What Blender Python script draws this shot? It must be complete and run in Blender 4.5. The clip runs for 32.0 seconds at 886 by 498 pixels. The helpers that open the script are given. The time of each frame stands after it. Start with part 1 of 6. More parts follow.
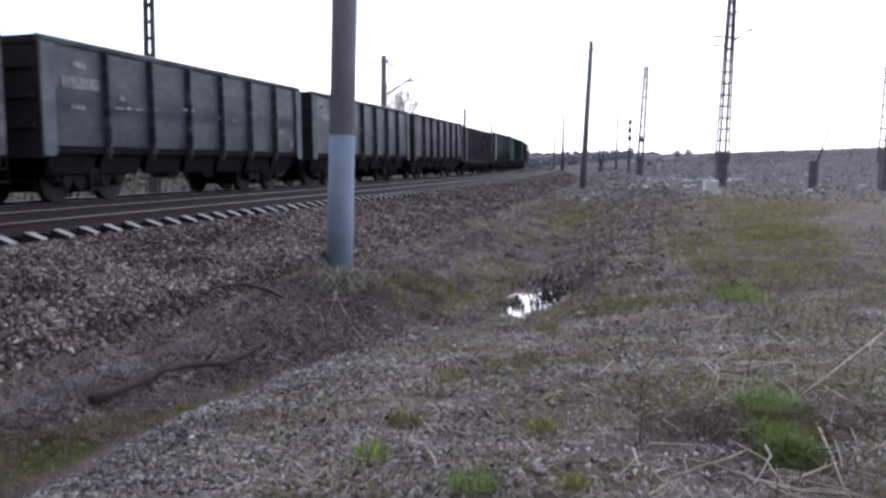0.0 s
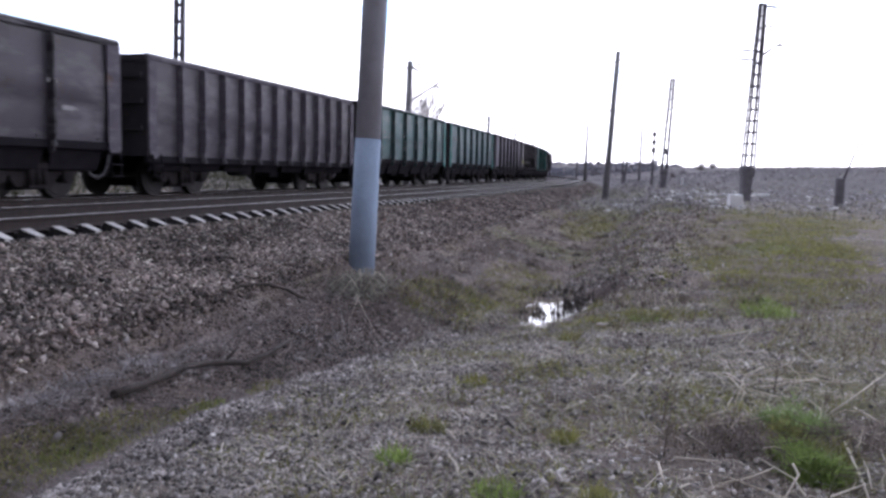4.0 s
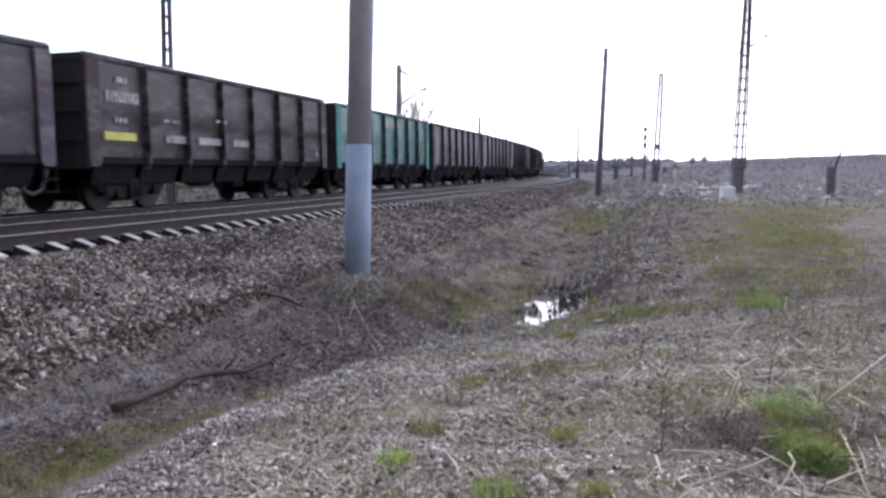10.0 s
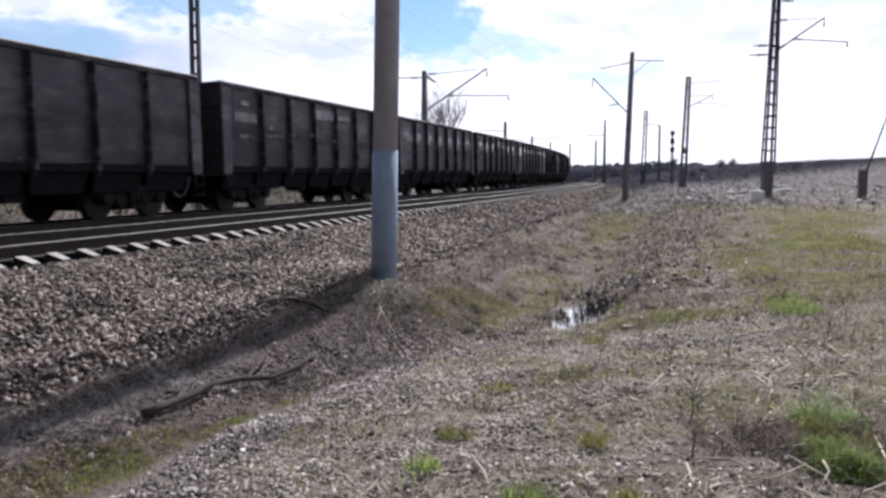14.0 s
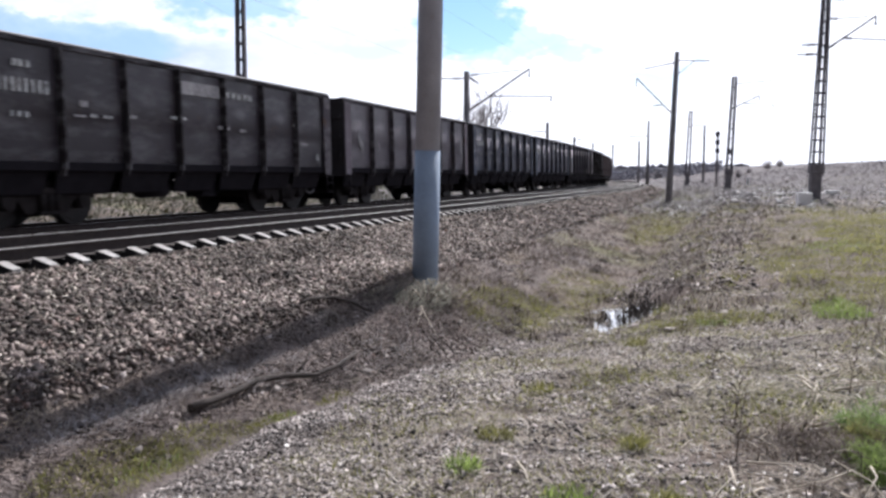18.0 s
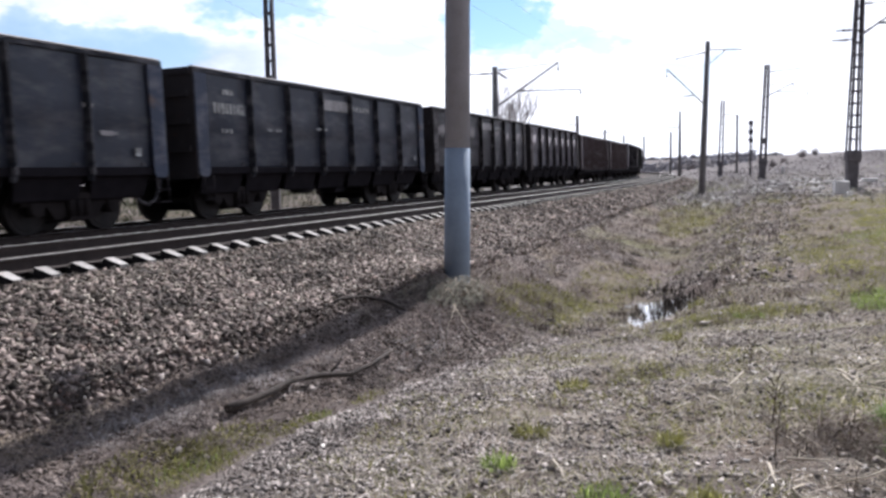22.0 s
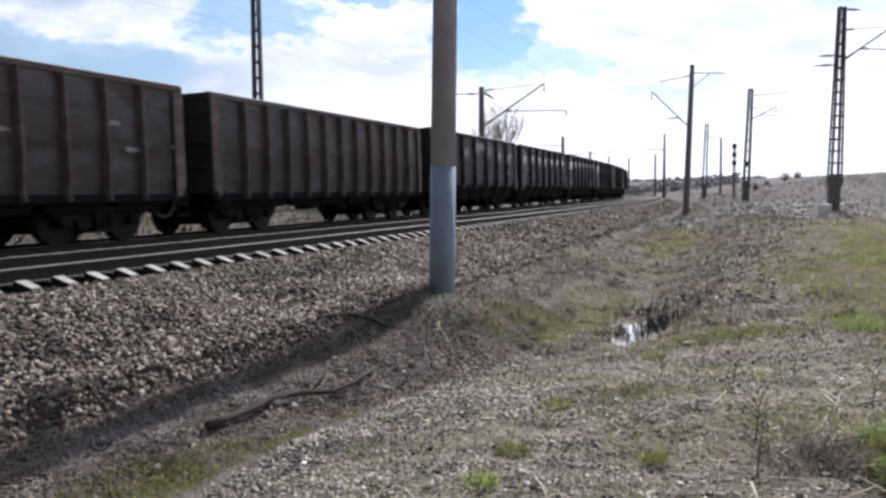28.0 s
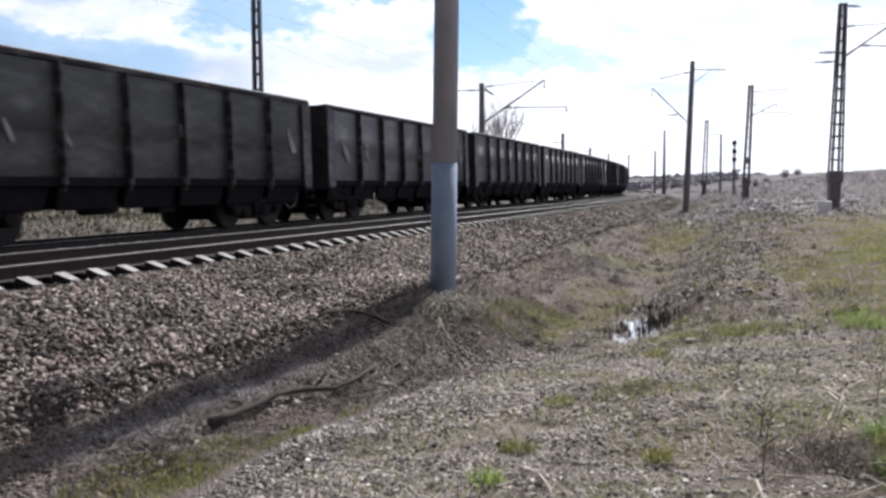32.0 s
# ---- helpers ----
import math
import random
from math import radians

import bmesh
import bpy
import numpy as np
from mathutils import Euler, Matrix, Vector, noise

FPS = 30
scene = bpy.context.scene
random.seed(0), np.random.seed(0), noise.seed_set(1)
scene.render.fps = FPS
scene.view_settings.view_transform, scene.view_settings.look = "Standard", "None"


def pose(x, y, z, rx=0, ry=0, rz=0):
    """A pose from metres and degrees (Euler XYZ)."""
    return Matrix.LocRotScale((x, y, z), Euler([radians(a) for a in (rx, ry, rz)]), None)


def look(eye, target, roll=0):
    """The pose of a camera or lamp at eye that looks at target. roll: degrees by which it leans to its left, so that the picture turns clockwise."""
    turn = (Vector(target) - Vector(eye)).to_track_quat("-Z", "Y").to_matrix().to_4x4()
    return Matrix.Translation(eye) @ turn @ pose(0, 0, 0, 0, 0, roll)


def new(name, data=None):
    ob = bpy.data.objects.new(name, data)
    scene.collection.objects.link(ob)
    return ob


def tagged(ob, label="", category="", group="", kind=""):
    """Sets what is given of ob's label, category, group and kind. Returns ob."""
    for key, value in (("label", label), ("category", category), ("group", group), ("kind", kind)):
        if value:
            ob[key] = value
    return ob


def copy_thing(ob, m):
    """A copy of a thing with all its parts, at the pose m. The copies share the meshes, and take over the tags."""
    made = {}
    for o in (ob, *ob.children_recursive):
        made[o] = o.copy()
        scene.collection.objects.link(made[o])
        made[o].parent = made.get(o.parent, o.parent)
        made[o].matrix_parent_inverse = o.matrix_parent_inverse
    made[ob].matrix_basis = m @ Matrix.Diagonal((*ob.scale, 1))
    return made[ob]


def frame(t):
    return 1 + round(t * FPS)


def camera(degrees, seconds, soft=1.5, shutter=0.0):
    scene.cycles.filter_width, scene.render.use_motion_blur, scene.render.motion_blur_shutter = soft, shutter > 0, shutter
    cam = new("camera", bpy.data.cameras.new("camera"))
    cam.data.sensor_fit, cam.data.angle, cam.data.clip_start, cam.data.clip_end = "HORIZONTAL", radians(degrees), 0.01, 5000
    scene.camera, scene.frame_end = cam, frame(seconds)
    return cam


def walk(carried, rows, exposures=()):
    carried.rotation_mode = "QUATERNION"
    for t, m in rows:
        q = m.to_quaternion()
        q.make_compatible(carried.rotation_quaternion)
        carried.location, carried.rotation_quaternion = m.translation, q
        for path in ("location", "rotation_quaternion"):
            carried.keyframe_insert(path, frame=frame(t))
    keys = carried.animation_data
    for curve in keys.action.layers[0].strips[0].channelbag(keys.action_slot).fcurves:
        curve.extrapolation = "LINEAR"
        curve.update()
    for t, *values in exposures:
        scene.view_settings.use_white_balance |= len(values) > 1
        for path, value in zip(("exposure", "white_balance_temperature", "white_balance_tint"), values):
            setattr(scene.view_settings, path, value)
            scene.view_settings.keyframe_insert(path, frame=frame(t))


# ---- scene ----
PATH = [
    (0.0, 8.334, 0.050, 0.873, 15.18, -5.91, 0.65),
    (0.5, 8.327, 0.050, 0.878, 14.65, -6.23, 0.60),
    (1.0, 8.320, 0.053, 0.873, 14.53, -6.21, 0.88),
    (1.5, 8.316, 0.047, 0.876, 15.85, -6.09, 0.65),
    (2.0, 8.308, 0.066, 0.870, 15.68, -6.31, 1.07),
    (2.5, 8.284, 0.066, 0.869, 15.73, -6.51, 1.67),
    (3.0, 8.287, 0.051, 0.876, 16.45, -5.85, 1.49),
    (3.5, 8.295, 0.067, 0.875, 15.10, -5.44, 1.39),
    (4.0, 8.282, 0.056, 0.862, 16.51, -5.50, 2.28),
    (4.5, 8.283, 0.086, 0.862, 14.96, -5.12, 1.90),
    (6.5, 8.308, 0.054, 0.875, 15.60, -5.04, 0.20),
    (7.0, 8.319, 0.053, 0.881, 15.77, -4.71, -0.36),
    (7.5, 8.347, 0.030, 0.882, 16.74, -5.00, -0.57),
    (8.0, 8.340, 0.016, 0.880, 16.15, -4.91, 0.25),
    (8.5, 8.320, 0.022, 0.874, 15.93, -5.16, 0.39),
    (9.0, 8.300, 0.023, 0.878, 16.22, -5.60, 0.55),
    (9.5, 8.302, 0.026, 0.877, 16.16, -5.66, 0.31),
    (10.0, 8.308, 0.016, 0.873, 16.20, -5.36, 0.32),
    (10.5, 8.302, 0.022, 0.870, 16.96, -5.58, 0.52),
    (11.0, 8.303, 0.031, 0.877, 16.34, -5.61, 0.51),
    (11.5, 8.300, 0.025, 0.878, 17.00, -5.68, 0.51),
    (12.0, 8.295, 0.018, 0.874, 17.44, -5.59, 0.41),
    (12.5, 8.293, 0.008, 0.882, 18.00, -4.71, -0.53),
    (13.0, 8.299, -0.011, 0.888, 18.66, -4.31, -0.41),
    (13.5, 8.298, -0.003, 0.886, 17.93, -4.45, -0.39),
    (14.0, 8.298, 0.027, 0.872, 17.96, -4.99, -0.04),
    (14.5, 8.298, 0.012, 0.875, 18.13, -5.12, -0.04),
    (15.0, 8.299, -0.005, 0.881, 19.75, -4.82, -0.07),
    (15.5, 8.292, 0.000, 0.878, 19.62, -4.84, -0.10),
    (17.5, 8.301, -0.008, 0.881, 20.58, -4.79, 0.16),
    (18.0, 8.299, -0.008, 0.871, 20.72, -4.95, 0.13),
    (18.5, 8.308, -0.014, 0.891, 21.25, -4.78, -0.24),
    (19.0, 8.309, -0.020, 0.880, 22.08, -4.48, -0.74),
    (19.5, 8.306, -0.007, 0.877, 21.80, -4.80, -0.57),
    (20.0, 8.305, -0.003, 0.879, 21.25, -4.64, -0.31),
    (20.5, 8.299, 0.006, 0.879, 21.46, -4.69, -0.28),
    (21.0, 8.296, -0.006, 0.884, 21.91, -4.53, 0.10),
    (21.5, 8.284, 0.011, 0.917, 22.31, -4.70, -0.29),
    (22.0, 8.300, -0.011, 0.891, 22.85, -5.20, -1.11),
    (22.5, 8.305, 0.002, 0.890, 23.44, -4.95, -1.47),
    (23.0, 8.310, -0.020, 0.909, 23.67, -4.30, -1.43),
    (23.5, 8.301, 0.004, 0.882, 22.69, -3.01, -0.86),
    (24.0, 8.301, 0.002, 0.895, 22.62, -2.40, -1.43),
    (24.5, 8.301, -0.005, 0.885, 22.45, -1.88, -0.79),
    (25.0, 8.291, 0.000, 0.880, 22.27, -2.39, -0.78),
    (25.5, 8.282, -0.003, 0.874, 22.56, -2.54, -0.45),
    (27.5, 8.311, 0.003, 0.879, 22.08, -3.65, -0.82),
    (28.0, 8.301, 0.000, 0.873, 21.83, -3.93, -0.45),
    (28.5, 8.298, 0.007, 0.872, 21.34, -4.03, -0.29),
    (29.0, 8.289, 0.019, 0.870, 21.45, -4.24, -0.22),
    (29.5, 8.296, 0.004, 0.878, 21.60, -4.26, -0.19),
    (30.0, 8.289, -0.003, 0.878, 21.89, -3.95, -0.19),
    (30.5, 8.280, 0.003, 0.876, 21.84, -4.03, -0.00),
    (31.0, 8.269, -0.006, 0.872, 21.52, -4.08, -0.04),
    (31.5, 8.266, 0.002, 0.880, 21.81, -4.11, 0.12),
    (32.0, 8.268, -0.001, 0.876, 21.80, -4.17, -0.39),
]
cam = camera(55.0, 32.0, soft=2.8, shutter=0.3)
walk(cam, [(t, pose(x, y, z, 90 + pitch, 0, yaw) @ pose(0, 0, 0, 0, 0, roll)) for t, x, y, z, yaw, pitch, roll in PATH],
     exposures=[(0.0, 1.55, 6050, 20), (1.0, 1.8, 6050, 20), (2.0, 1.98, 6050, 20), (3.0, 2.02, 6050, 20), (4.0, 1.7, 6050, 20), (7.0, 1.55, 6050, 20), (8.0, 1.6, 6050, 20), (9.0, 1.8, 6050, 20), (10.0, 1.95, 6050, 19), (10.4, 1.55, 6050, 18), (11.0, 0.7, 6000, 17), (12.5, 0.34, 5930, 17), (13.5, 0.28, 5940, 17), (15.5, 0.32, 5940, 17), (18.0, 0.5, 5930, 15), (21.8, 0.5, 5940, 15), (23.0, 0.68, 5950, 15), (24.5, 0.13, 5900, 14), (25.5, 0.0, 5900, 14), (27.5, 0.25, 6030, 13), (32.0, 0.36, 6020, 14)])

# ---- light ----
SUN_AZ, SUN_EL = 0.0, 43.0          # degrees right of +y, above the horizon
SUN_DIR = Vector((math.sin(radians(SUN_AZ)) * math.cos(radians(SUN_EL)), math.cos(radians(SUN_AZ)) * math.cos(radians(SUN_EL)), math.sin(radians(SUN_EL))))
sun = new("sun", bpy.data.lights.new("sun", "SUN"))
sun.data.energy, sun.data.angle, sun.data.color = 4.6, radians(0.55), (1.0, 0.945, 0.85)
sun.matrix_world = look((0, 0, 60), Vector((0, 0, 60)) - SUN_DIR)


BLUE_GAIN, DOME = 1.2, 0.6
# gaps of blue and grey undersides between the clouds: heading to the left of +y, height, half sizes, strength
GAPS = ((0.335, 0.185, 0.055, 0.055, 1.0), (0.60, 0.195, 0.075, 0.030, 0.8), (0.47, 0.222, 0.10, 0.014, 0.8), (0.27, 0.148, 0.085, 0.018, 0.65), (0.10, 0.105, 0.06, 0.018, 0.4),
        (0.80, 0.138, 0.15, 0.030, 0.6), (0.33, 0.26, 0.06, 0.05, 0.8), (-0.12, 0.20, 0.1, 0.03, 0.4), (1.15, 0.22, 0.14, 0.05, 0.8))
UNDERSIDES = ((0.82, 0.225, 0.16, 0.036, 1.0), (0.455, 0.148, 0.10, 0.018, 0.6), (0.76, 0.130, 0.20, 0.034, 1.0), (0.05, 0.18, 0.09, 0.015, 0.4), (0.15, 0.115, 0.07, 0.012, 0.35), (0.22, 0.21, 0.06, 0.012, 0.3))


def make_world():
    world = bpy.data.worlds.new("sky")
    world.use_nodes = True
    nt = world.node_tree
    nt.nodes.clear()
    N, L = nt.nodes.new, nt.links.new
    out, bg = N("ShaderNodeOutputWorld"), N("ShaderNodeBackground")
    sky = N("ShaderNodeTexSky")
    sky.sky_type, sky.sun_disc = "NISHITA", False
    sky.sun_elevation, sky.sun_rotation = radians(SUN_EL), radians(SUN_AZ)
    sky.air_density, sky.dust_density, sky.ozone_density = 1.0, 0.3, 2.5
    tc, sep = N("ShaderNodeTexCoord"), N("ShaderNodeSeparateXYZ")
    L(tc.outputs["Generated"], sep.inputs[0])

    def math_node(op, a, b=None, c=None):
        m = N("ShaderNodeMath")
        m.operation = op
        for k, v in enumerate((a, b, c)):
            if v is None:
                continue
            if isinstance(v, (int, float)):
                m.inputs[k].default_value = v
            else:
                L(v, m.inputs[k])
        return m.outputs[0]

    def ranged(v, lo, hi, a, b):
        r = N("ShaderNodeMapRange")
        r.interpolation_type = "SMOOTHSTEP"
        L(v, r.inputs[0])
        for k, w in enumerate((lo, hi, a, b)):
            r.inputs[k + 1].default_value = w
        return r.outputs[0]

    def cloud_noise(scale, detail, rough):
        mp, n = N("ShaderNodeMapping"), N("ShaderNodeTexNoise")
        mp.inputs["Scale"].default_value = (1, 1, 2.2)
        mp.inputs["Location"].default_value = (0.62, 0.1, 0.35)
        n.inputs["Scale"].default_value, n.inputs["Detail"].default_value, n.inputs["Roughness"].default_value = scale, detail, rough
        L(tc.outputs["Generated"], mp.inputs["Vector"])
        L(mp.outputs[0], n.inputs["Vector"])
        return n

    heading = math_node("ARCTAN2", math_node("MULTIPLY", sep.outputs["X"], -1.0), sep.outputs["Y"])
    rag = cloud_noise(16.0, 8, 0.62)
    split = N("ShaderNodeSeparateColor")
    L(rag.outputs["Color"], split.inputs[0])
    across = math_node("MULTIPLY_ADD", math_node("SUBTRACT", split.outputs[0], 0.5), 0.17, heading)
    height = math_node("MULTIPLY_ADD", math_node("SUBTRACT", split.outputs[1], 0.5), 0.085, sep.outputs["Z"])

    def patches(rows, soft):
        last = None
        for a, z, ra, rz, amount in rows:
            dx = math_node("DIVIDE", math_node("SUBTRACT", across, a), ra)
            dz = math_node("DIVIDE", math_node("SUBTRACT", height, z), rz)
            d = math_node("SQRT", math_node("ADD", math_node("MULTIPLY", dx, dx), math_node("MULTIPLY", dz, dz)))
            v = ranged(d, 1.0 - soft, 1.0 + soft, amount, 0.0)
            last = v if last is None else math_node("MAXIMUM", last, v)
        return last

    gap = patches(GAPS, 0.26)
    under = patches(UNDERSIDES, 0.8)
    # overhead the cover breaks up into scattered clouds
    broken = ranged(cloud_noise(5.0, 7, 0.5).outputs["Fac"], 0.46, 0.56, 0.0, 1.0)
    high = ranged(sep.outputs["Z"], 0.26, 0.5, 0.0, 0.85)
    cover = math_node("SUBTRACT", 1.0, math_node("MAXIMUM", gap, math_node("MULTIPLY", high, math_node("SUBTRACT", 1.0, broken))))
    # white tops, soft grey modelling
    tone = ranged(cloud_noise(9.0, 6, 0.6).outputs["Fac"], 0.38, 0.58, 0.5, 0.0)
    tone = math_node("MULTIPLY", tone, ranged(sep.outputs["Z"], 0.06, 0.16, 0.0, 1.0))
    grey = math_node("MINIMUM", math_node("MAXIMUM", under, tone), 1.0)
    shade = N("ShaderNodeMix")
    shade.data_type = "RGBA"
    L(grey, shade.inputs[0])
    shade.inputs[6].default_value, shade.inputs[7].default_value = (13.6, 13.6, 13.8, 1), (5.9, 7.0, 8.8, 1)
    deep = N("ShaderNodeHueSaturation")
    deep.inputs["Saturation"].default_value, deep.inputs["Hue"].default_value, deep.inputs["Value"].default_value = 1.12, 0.492, BLUE_GAIN
    L(sky.outputs[0], deep.inputs["Color"])
    mix = N("ShaderNodeMix")
    mix.data_type = "RGBA"
    L(cover, mix.inputs[0])
    L(deep.outputs[0], mix.inputs[6])
    L(shade.outputs[2], mix.inputs[7])
    # clouds are brighter towards the sun and greyer away from it, the dome darker overhead
    dot, mul = N("ShaderNodeVectorMath"), N("ShaderNodeVectorMath")
    dot.operation, mul.operation = "DOT_PRODUCT", "SCALE"
    dot.inputs[1].default_value = SUN_DIR
    L(tc.outputs["Generated"], dot.inputs[0])
    fall = ranged(dot.outputs["Value"], -0.3, 0.75, 0.16, 1.0)
    L(mix.outputs[2], mul.inputs[0])
    L(math_node("MULTIPLY", fall, ranged(sep.outputs["Z"], 0.28, 0.75, 1.0, DOME)), mul.inputs["Scale"])
    L(mul.outputs[0], bg.inputs[0])
    bg.inputs[1].default_value = 0.075
    L(bg.outputs[0], out.inputs[0])
    scene.world = world


make_world()

# ---- materials ----
MATS = {}


def material(name, color, color2=None, scale=4.0, rough=0.8, metal=0.0, bump=0.3, fine=40.0, spots=None, spot_amount=0.5, spec=0.3, vary=0.0, island=False, leaf=0.0):
    """Two colours mixed by coarse and fine noise, optional spots of a third colour, bump."""
    if name in MATS:
        return MATS[name]
    m = bpy.data.materials.new(name)
    m.use_nodes = True
    nt = m.node_tree
    N, L = nt.nodes.new, nt.links.new
    bsdf = nt.nodes["Principled BSDF"]
    bsdf.inputs["Roughness"].default_value, bsdf.inputs["Metallic"].default_value = rough, metal
    bsdf.inputs["Specular IOR Level"].default_value = spec
    tc = N("ShaderNodeTexCoord")
    a, b = N("ShaderNodeTexNoise"), N("ShaderNodeTexNoise")
    a.inputs["Scale"].default_value, a.inputs["Detail"].default_value = scale, 6
    b.inputs["Scale"].default_value, b.inputs["Detail"].default_value = fine, 4
    for n in (a, b):
        L(tc.outputs["Object"], n.inputs["Vector"])
    add = N("ShaderNodeMath")
    add.operation = "MULTIPLY_ADD"
    add.inputs[1].default_value = 0.45
    L(b.outputs["Fac"], add.inputs[0])
    L(a.outputs["Fac"], add.inputs[2])
    ramp = N("ShaderNodeValToRGB")
    ramp.color_ramp.elements[0].position, ramp.color_ramp.elements[1].position = 0.5, 0.95
    c2 = color2 or tuple(c * 0.6 for c in color)
    ramp.color_ramp.elements[0].color, ramp.color_ramp.elements[1].color = (*c2, 1), (*color, 1)
    L(add.outputs[0], ramp.inputs[0])
    last = ramp.outputs[0]
    if spots:
        s = N("ShaderNodeTexNoise")
        s.inputs["Scale"].default_value, s.inputs["Detail"].default_value, s.inputs["Roughness"].default_value = scale * 2.3, 8, 0.65
        L(tc.outputs["Object"], s.inputs["Vector"])
        sr = N("ShaderNodeValToRGB")
        sr.color_ramp.elements[0].position, sr.color_ramp.elements[1].position = 1 - spot_amount, min(1.0, 1.12 - spot_amount)
        L(s.outputs["Fac"], sr.inputs[0])
        mx = N("ShaderNodeMix")
        mx.data_type = "RGBA"
        L(sr.outputs[0], mx.inputs[0])
        L(last, mx.inputs[6])
        mx.inputs[7].default_value = (*spots, 1)
        last = mx.outputs[2]
    if vary:
        hsv, mr = N("ShaderNodeHueSaturation"), N("ShaderNodeMapRange")
        if island:
            L(N("ShaderNodeNewGeometry").outputs["Random Per Island"], mr.inputs[0])
        else:
            L(N("ShaderNodeObjectInfo").outputs["Random"], mr.inputs[0])
        mr.inputs[3].default_value, mr.inputs[4].default_value = 1 - vary, 1 + vary
        L(mr.outputs[0], hsv.inputs["Value"])
        L(last, hsv.inputs["Color"])
        last = hsv.outputs[0]
    L(last, bsdf.inputs["Base Color"])
    if bump:
        bp = N("ShaderNodeBump")
        bp.inputs["Strength"].default_value, bp.inputs["Distance"].default_value = bump, 0.02
        L(b.outputs["Fac"], bp.inputs["Height"])
        L(bp.outputs[0], bsdf.inputs["Normal"])
    if leaf:
        # thin leaves let light through
        tr, ms = N("ShaderNodeBsdfTranslucent"), N("ShaderNodeMixShader")
        ms.inputs[0].default_value = leaf
        L(last, tr.inputs[0])
        L(bsdf.outputs[0], ms.inputs[1])
        L(tr.outputs[0], ms.inputs[2])
        L(ms.outputs[0], nt.nodes["Material Output"].inputs[0])
    MATS[name] = m
    return m


RUST = (0.10, 0.055, 0.035)
M_STEEL_DARK = material("dark_underframe_steel", (0.021, 0.0185, 0.0225), (0.012, 0.0108, 0.0135), 3, 0.95, 0.0, spots=(0.017, 0.014, 0.015), spot_amount=0.42, spec=0.06)
M_WHEEL = material("wheel_steel", (0.03, 0.026, 0.026), (0.015, 0.0135, 0.014), 4, 0.7, 0.3)
M_RAIL = material("rusty_rail_steel", (0.055, 0.042, 0.039), (0.032, 0.025, 0.024), 8, 0.75, 0.3)
M_RAILTOP = material("polished_rail_head", (0.68, 0.67, 0.66), (0.52, 0.51, 0.5), 10, 0.4, 0.45, bump=0.05, spec=0.6)
M_CONCRETE = material("sleeper_concrete", (0.47, 0.45, 0.43), (0.32, 0.305, 0.29), 3, 0.9, spots=(0.2, 0.16, 0.13), spot_amount=0.42, vary=0.12)
M_GRAVEL = material("grey_gravel", (0.43, 0.385, 0.36), (0.16, 0.138, 0.127), 1.2, 0.85, vary=0.85, island=True, bump=0.2)
M_BALLAST = material("ballast_bed", (0.10, 0.08, 0.073), (0.03, 0.025, 0.023), 2.0, 0.95, fine=26, bump=1.0)
M_STONE = material("ballast_stone", (0.295, 0.243, 0.218), (0.06, 0.047, 0.042), 1.2, 0.85, vary=0.85, island=True, bump=0.2, spots=(0.15, 0.095, 0.078), spot_amount=0.42)
M_DARKBED = material("oil_black_ballast_bed", (0.036, 0.032, 0.033), (0.016, 0.0145, 0.015), 3.0, 0.9, fine=30, bump=1.0)
M_DARKSTONE = material("oil_stained_ballast", (0.045, 0.038, 0.036), (0.022, 0.019, 0.018), 1.5, 0.8, vary=0.6, island=True, bump=0.2)
M_GRIMY = material("grimy_brown_ballast", (0.13, 0.108, 0.088), (0.05, 0.042, 0.036), 1.2, 0.85, vary=0.7, island=True, bump=0.2)
# near-black end walls: the shade in the wagon gap is put into the colour
M_ENDSHADE = material("sooty_end_wall_steel", (0.036, 0.032, 0.037), (0.02, 0.0175, 0.02), 2, 0.7, spots=(0.05, 0.03, 0.024), spot_amount=0.42)
M_POLE = material("weathered_concrete_pole", (0.44, 0.445, 0.505), (0.33, 0.335, 0.38), 2.5, 0.9, spots=(0.34, 0.32, 0.32), spot_amount=0.4)
M_POLE_FAR = material("sooty_concrete_pole", (0.27, 0.265, 0.28), (0.18, 0.175, 0.185), 2.5, 0.9)
M_POLE_BLUE = material("pale_blue_paint_on_concrete", (0.31, 0.385, 0.50), (0.23, 0.29, 0.38), 2.5, 0.75, spots=(0.32, 0.33, 0.35), spot_amount=0.38)
M_GALV = material("weathered_grey_steel", (0.15, 0.14, 0.155), (0.085, 0.078, 0.088), 5, 0.8, 0.0)
M_SUNRIM = material("dusty_top_edge_steel", (0.5, 0.49, 0.5), (0.3, 0.29, 0.3), 3, 0.85, 0.0, fine=14)
M_SCUFF = material("scuffed_steel", (0.17, 0.163, 0.175), (0.06, 0.056, 0.062), 5, 0.85, 0.0, fine=30)
M_BOGIE = material("dusty_bogie_casting", (0.036, 0.031, 0.031), (0.018, 0.0155, 0.0165), 3, 0.95, 0.0, spec=0.06)
M_FOUND = material("dark_concrete_footing", (0.23, 0.22, 0.235), (0.13, 0.125, 0.135), 3, 0.95)
M_WIRE = material("dull_copper_wire", (0.22, 0.21, 0.21), None, 5, 0.5, 0.6)
M_WHITE = material("white_lettering", (0.6, 0.6, 0.6), (0.16, 0.16, 0.16), 6, 0.8, fine=20)
M_STRIPE = material("yellow_paint_stripe", (0.62, 0.60, 0.16), (0.35, 0.33, 0.12), 3, 0.8, fine=14)
M_PATCH = material("faded_white_patch", (0.42, 0.40, 0.41), (0.16, 0.155, 0.16), 2.2, 0.85, fine=12)

